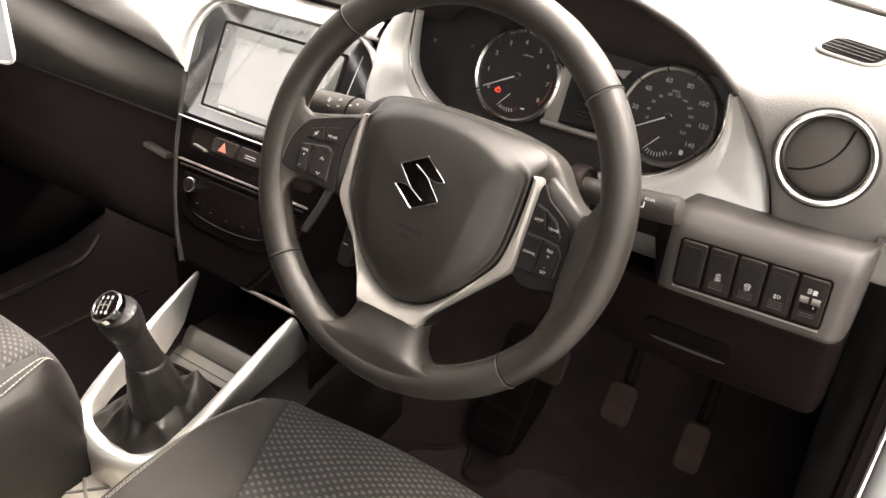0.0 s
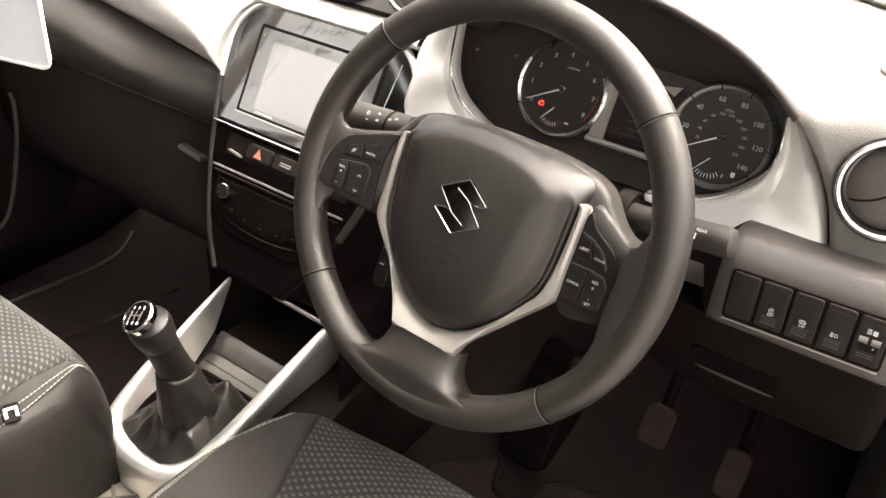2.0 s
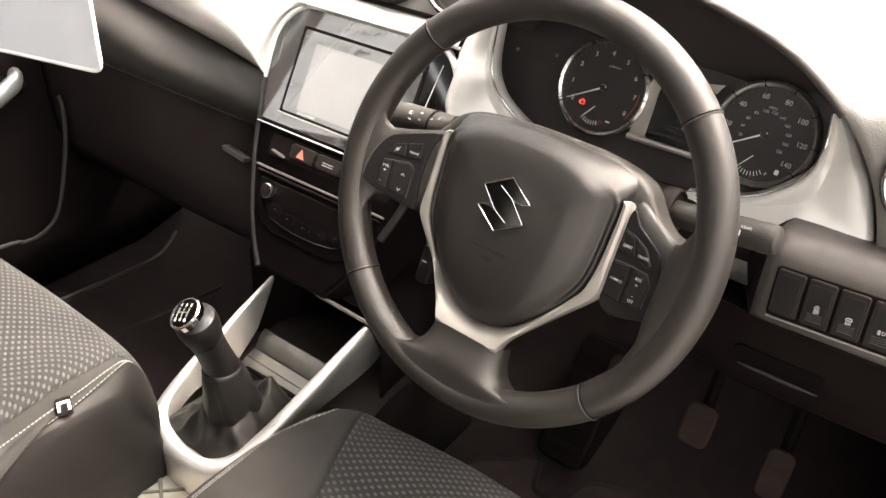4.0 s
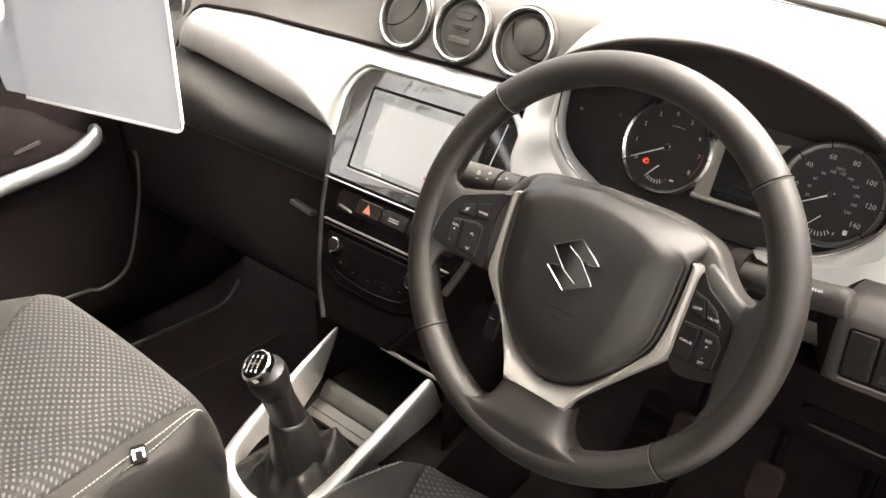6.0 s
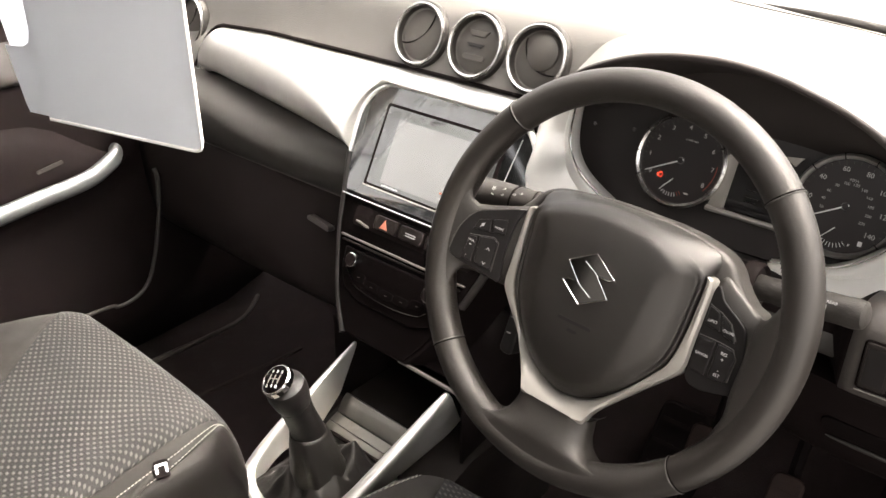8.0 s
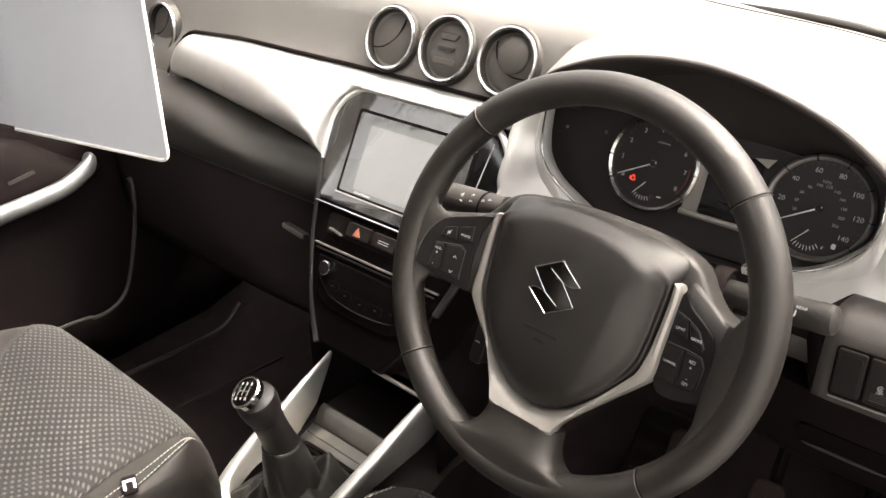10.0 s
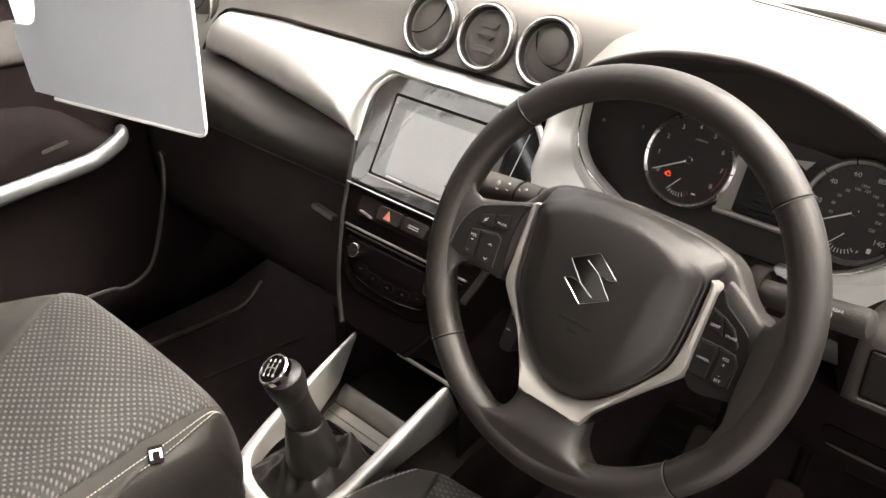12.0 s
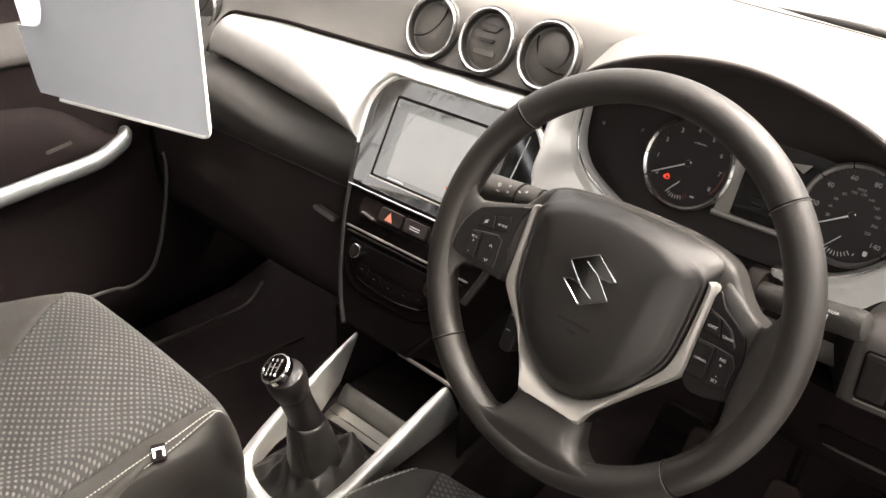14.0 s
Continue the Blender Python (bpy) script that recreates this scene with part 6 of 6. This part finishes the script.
# side spokes carrying the thumb controls
KEY = [(0.0955, 0.0325), (0.1070, 0.0250), (0.1250, 0.0140), (0.1320, 0.0060), (0.1370, -0.0150), (0.1400, -0.0360), (0.1320, -0.0455), (0.0965, -0.0440)]
for s in (-1, 1):
    rows = []
    right = ((0.090, 0.043, -0.040, -0.0190), (0.100, 0.0440, -0.043, -0.0175), (0.116, 0.0350, -0.045, -0.0165), (0.131, 0.0250, -0.046, -0.0155), (0.1360, 0.0240, -0.048, -0.0135), (0.1385, 0.0235, -0.050, -0.0040), (0.146, 0.0270, -0.060, 0.0025), (0.154, 0.036, -0.074, 0.0070), (0.1615, 0.046, -0.088, 0.0110), (0.168, 0.058, -0.104, 0.0125))
    left = ((0.090, 0.0405, -0.042, -0.0165), (0.100, 0.0375, -0.044, -0.0125), (0.116, 0.0320, -0.0425, -0.0068), (0.132, 0.0270, -0.041, -0.0010), (0.145, 0.0240, -0.042, 0.0037), (0.153, 0.0280, -0.050, 0.0066), (0.160, 0.040, -0.066, 0.0095), (0.166, 0.056, -0.088, 0.0115))
    for u, hi, lo, n in right if s > 0 else left:
        bent = smoothstep(0.134, 0.160, u)
        ys = [lo + (hi - lo) * f for f in spread(0, 1, 21)]
        rows.append([WH @ Vector((s * (u - bent * (u - math.sqrt(u * u - y * y))), y, n - 0.007 * abs(2 * f - 1) ** 5 * (1 - 0.6 * bent))) for f, y in zip(spread(0, 1, 21), ys)])
    part("side_spoke", sheet(rows, EYE), M_LEATHER, wheel, "dark spoke", solid=0.014)
    face_m = at(WH, 0, 0, -0.0135) if s > 0 else at(WH, -0.0955, 0, -0.0115) @ Matrix.Rotation(radians(20), 4, "Y")  # the other pad leans up to the rim
    pts = outline_from(KEY if s > 0 else [(-0.0010, 0.0335), (-0.0079, 0.0325), (-0.0234, 0.0270), (-0.0365, 0.0222), (-0.0465, 0.0178), (-0.0533, 0.0105), (-0.0590, -0.0002), (-0.0622, -0.0130), (-0.0632, -0.0251), (-0.0605, -0.0305), (-0.0452, -0.0351), (-0.0293, -0.0378), (-0.0157, -0.0395), (-0.0060, -0.0405), (-0.0085, -0.0169), (-0.0085, 0.0062), (-0.0055, 0.0243)][::-1], 48)
    pad = part("thumb_pad", slab(pts, face_m, 0.004 if s > 0 else 0.009, 0.0008), M_BUTTON, wheel, "black thumb control pad", bevel=0.001)
    if s > 0:
        keys = (([(0.0970, 0.0190), (0.1065, 0.0165), (0.1120, 0.0010), (0.0970, 0.0030)], [(0.1085, 0.0155), (0.1180, 0.0100), (0.1255, -0.0005), (0.1262, -0.0035), (0.1142, 0.0002)],
                 [(0.0965, -0.0075), (0.1118, -0.0070), (0.1120, -0.0375), (0.0975, -0.0370)], [(0.1138, -0.0070), (0.1268, -0.0085), (0.1308, -0.0150), (0.1303, -0.0340), (0.1268, -0.0375), (0.1143, -0.0375)]))
        words = (("LIMIT", 0.0043, 0.1035, 0.0075), ("CRUISE", 0.0037, 0.1185, 0.0040), ("CANCEL", 0.0037, 0.1045, -0.0212), ("RES", 0.0045, 0.1215, -0.0138), ("+", 0.006, 0.1215, -0.0188), ("-", 0.006, 0.1215, -0.0280), ("SET", 0.0044, 0.1215, -0.0325))
    else:
        keys = ([(-0.0462, 0.0008), (-0.0430, 0.0112), (-0.0307, 0.0154), (-0.0288, 0.0022)], [(-0.0291, 0.0159), (-0.0152, 0.0201), (-0.0137, 0.0046), (-0.0271, 0.0022)],
                [(-0.0475, -0.0066), (-0.0396, -0.0050), (-0.0385, -0.0315), (-0.0497, -0.0302)], [(-0.0375, -0.0043), (-0.0228, -0.0020), (-0.0183, -0.0051), (-0.0174, -0.0338), (-0.0360, -0.0317)])
        words = (("MODE", 0.0040, -0.0213, 0.0088), ("VOL", 0.0043, -0.0437, -0.0106), ("+", 0.006, -0.0438, -0.0150), ("-", 0.006, -0.0451, -0.0256))
    for k in keys:
        cx = sum(p[0] for p in k) / len(k)
        cy = sum(p[1] for p in k) / len(k)
        key = part("button", slab([(cx + (x - cx) * 0.97, cy + (y - cy) * 0.97) for x, y in k], face_m, 0.0, 0.0026), M_BUTTON, pad, "black button", bevel=0.0011)
    if s > 0:
        for line in ([(0.0965, 0.0200), (0.1075, 0.0170), (0.1182, 0.0112), (0.1262, -0.0005)], [(0.0965, -0.0065), (0.1140, -0.0062), (0.1268, -0.0076), (0.1316, -0.0148), (0.1311, -0.0345)]):
            part("button_edge", tube([at(face_m, x, y, 0.0016).translation for x, y in line], 0.0005, 6), M_SEAM, pad, "paler raised line along the edge")
    for word, size, x, y in words:
        part("legend", lettering(word, size * 0.8, at(face_m, x, y, 0.0027)), M_DIMMARK, pad)
    if s < 0:
        arrow = [(0.0, 0.0012), (0.0017, -0.0012), (0.0025, -0.0006), (0.0, 0.0028), (-0.0025, -0.0006), (-0.0017, -0.0012)]
        part("symbol", merged(*[slab([(cx + 0.8 * x, cy + 0.8 * k * y) for x, y in arrow][::k], face_m, 0.0, 0.0029) for cx, cy, k in ((-0.0256, -0.0140, 1), (-0.0258, -0.0276, -1))]), M_GREYMARK, pad)
        part("symbol", merged(slab(rounded(0.0026, 0.0026, 0.0006, -0.0376, 0.0073, 2), face_m, 0.0, 0.0029), slab([(-0.0399, 0.0048), (-0.0394, 0.0045), (-0.0353, 0.0098), (-0.0358, 0.0101)], face_m, 0.0, 0.0030)), M_GREYMARK, pad)
        part("button_edge", tube([at(face_m, x, y, 0.0016).translation for x, y in ((-0.0475, -0.0056), (-0.0375, -0.0036), (-0.0226, -0.0012), (-0.0174, -0.0048), (-0.0166, -0.0338))], 0.0005, 6), M_SEAM, pad, "paler raised line along the edge")
        part("pad_edge", tube([at(face_m, x, y, 0.0008).translation for x, y in ((-0.0079, 0.0330), (-0.0234, 0.0275), (-0.0365, 0.0227), (-0.0467, 0.0182), (-0.0536, 0.0107), (-0.0594, -0.0002), (-0.0626, -0.0130), (-0.0636, -0.0251))], 0.0006, 6), M_SEAM, pad, "paler raised line along the edge")
        part("rear_keys", slab(rounded(0.016, 0.060, 0.006, -0.083, -0.080), at(WH, 0, 0, -0.030) @ Matrix.Rotation(radians(0), 4, "Z"), 0.02, 0.0), M_BUTTON, wheel, "phone buttons behind the lower spoke", bevel=0.003)
        for y in (-0.072, -0.088):
            part("legend_bar", slab(rounded(0.005, 0.0012, 0.0004, -0.085, y, 2), at(WH, 0, 0, -0.030), 0.0, 0.0006), M_GREYMARK, wheel)

# ---- pedals and mat ----


def pedal(x, y, z, w, h, lean, name, label):
    p = thing(name, (x, y, z), label, "pedal", "pedals")
    m = plane_at((x, y, z), (1, 0, 0), (0, -math.cos(radians(lean)), math.sin(radians(lean))))
    pad = part("pad", slab(rounded(w, h, 0.011), m, 0.012, 0.0), M_RUBBER, p, "ribbed rubber pad", bevel=0.004)
    for k in range(4):
        part("rib", slab(rounded(w * 0.8, 0.004, 0.0015, 0, -h * 0.32 + h * 0.21 * k, 2), m, 0.0, 0.0010), M_RUBBER, pad)
    part("arm", tube(smooth_line([(x, y + 0.030, z + 0.0), (x, y + 0.06, z + 0.08), (x, y + 0.12, z + 0.20), (x, 0.66, z + 0.30)], 12), 0.008, 8), M_PIT, p, "black steel arm")


pedal(0.124, 0.30, -0.392, 0.040, 0.056, 28, "brake_pedal", "dark rubber brake pedal")
pedal(0.228, 0.30, -0.410, 0.034, 0.066, 25, "accelerator_pedal", "dark rubber accelerator pedal")
pedal(0.018, 0.30, -0.375, 0.052, 0.055, 28, "clutch_pedal", "dark rubber clutch pedal")
mat_line = outline_from([(-0.16, -0.1), (-0.17, 0.20), (-0.12, 0.27), (-0.085, 0.30), (-0.06, 0.245), (-0.02, 0.25), (0.0, 0.31), (0.10, 0.345), (0.16, 0.33), (0.30, 0.33), (0.33, 0.2), (0.33, -0.1)], 60)
mat = thing("floor_mat", (0.08, 0.1, -0.605), "black carpet floor mat with bound edge", "floor mat")
part("carpet", slab(mat_line, Matrix.Translation((0, 0, -0.598)), 0.008, 0.006), M_MAT, mat, bevel=0.003)
part("bound_edge", tube([(x, y, -0.592) for x, y in mat_line], 0.005, 6, closed=True), M_BLACK, mat, "dark bound edge")
rest = thing("foot_rest", (-0.13, 0.30, -0.6), "dark plastic foot rest beside the pedals", "foot rest")
# Plate near-black so that it sinks into the footwell shade.
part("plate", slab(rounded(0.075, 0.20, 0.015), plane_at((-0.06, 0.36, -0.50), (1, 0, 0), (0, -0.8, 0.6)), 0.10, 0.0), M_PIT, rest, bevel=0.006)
for k in range(5):
    part("rib", slab(rounded(0.055, 0.006, 0.002, 0, -0.07 + 0.035 * k, 2), plane_at((-0.06, 0.36, -0.50), (1, 0, 0), (0, -0.8, 0.6)), 0.0, 0.003), M_DOOR, rest)
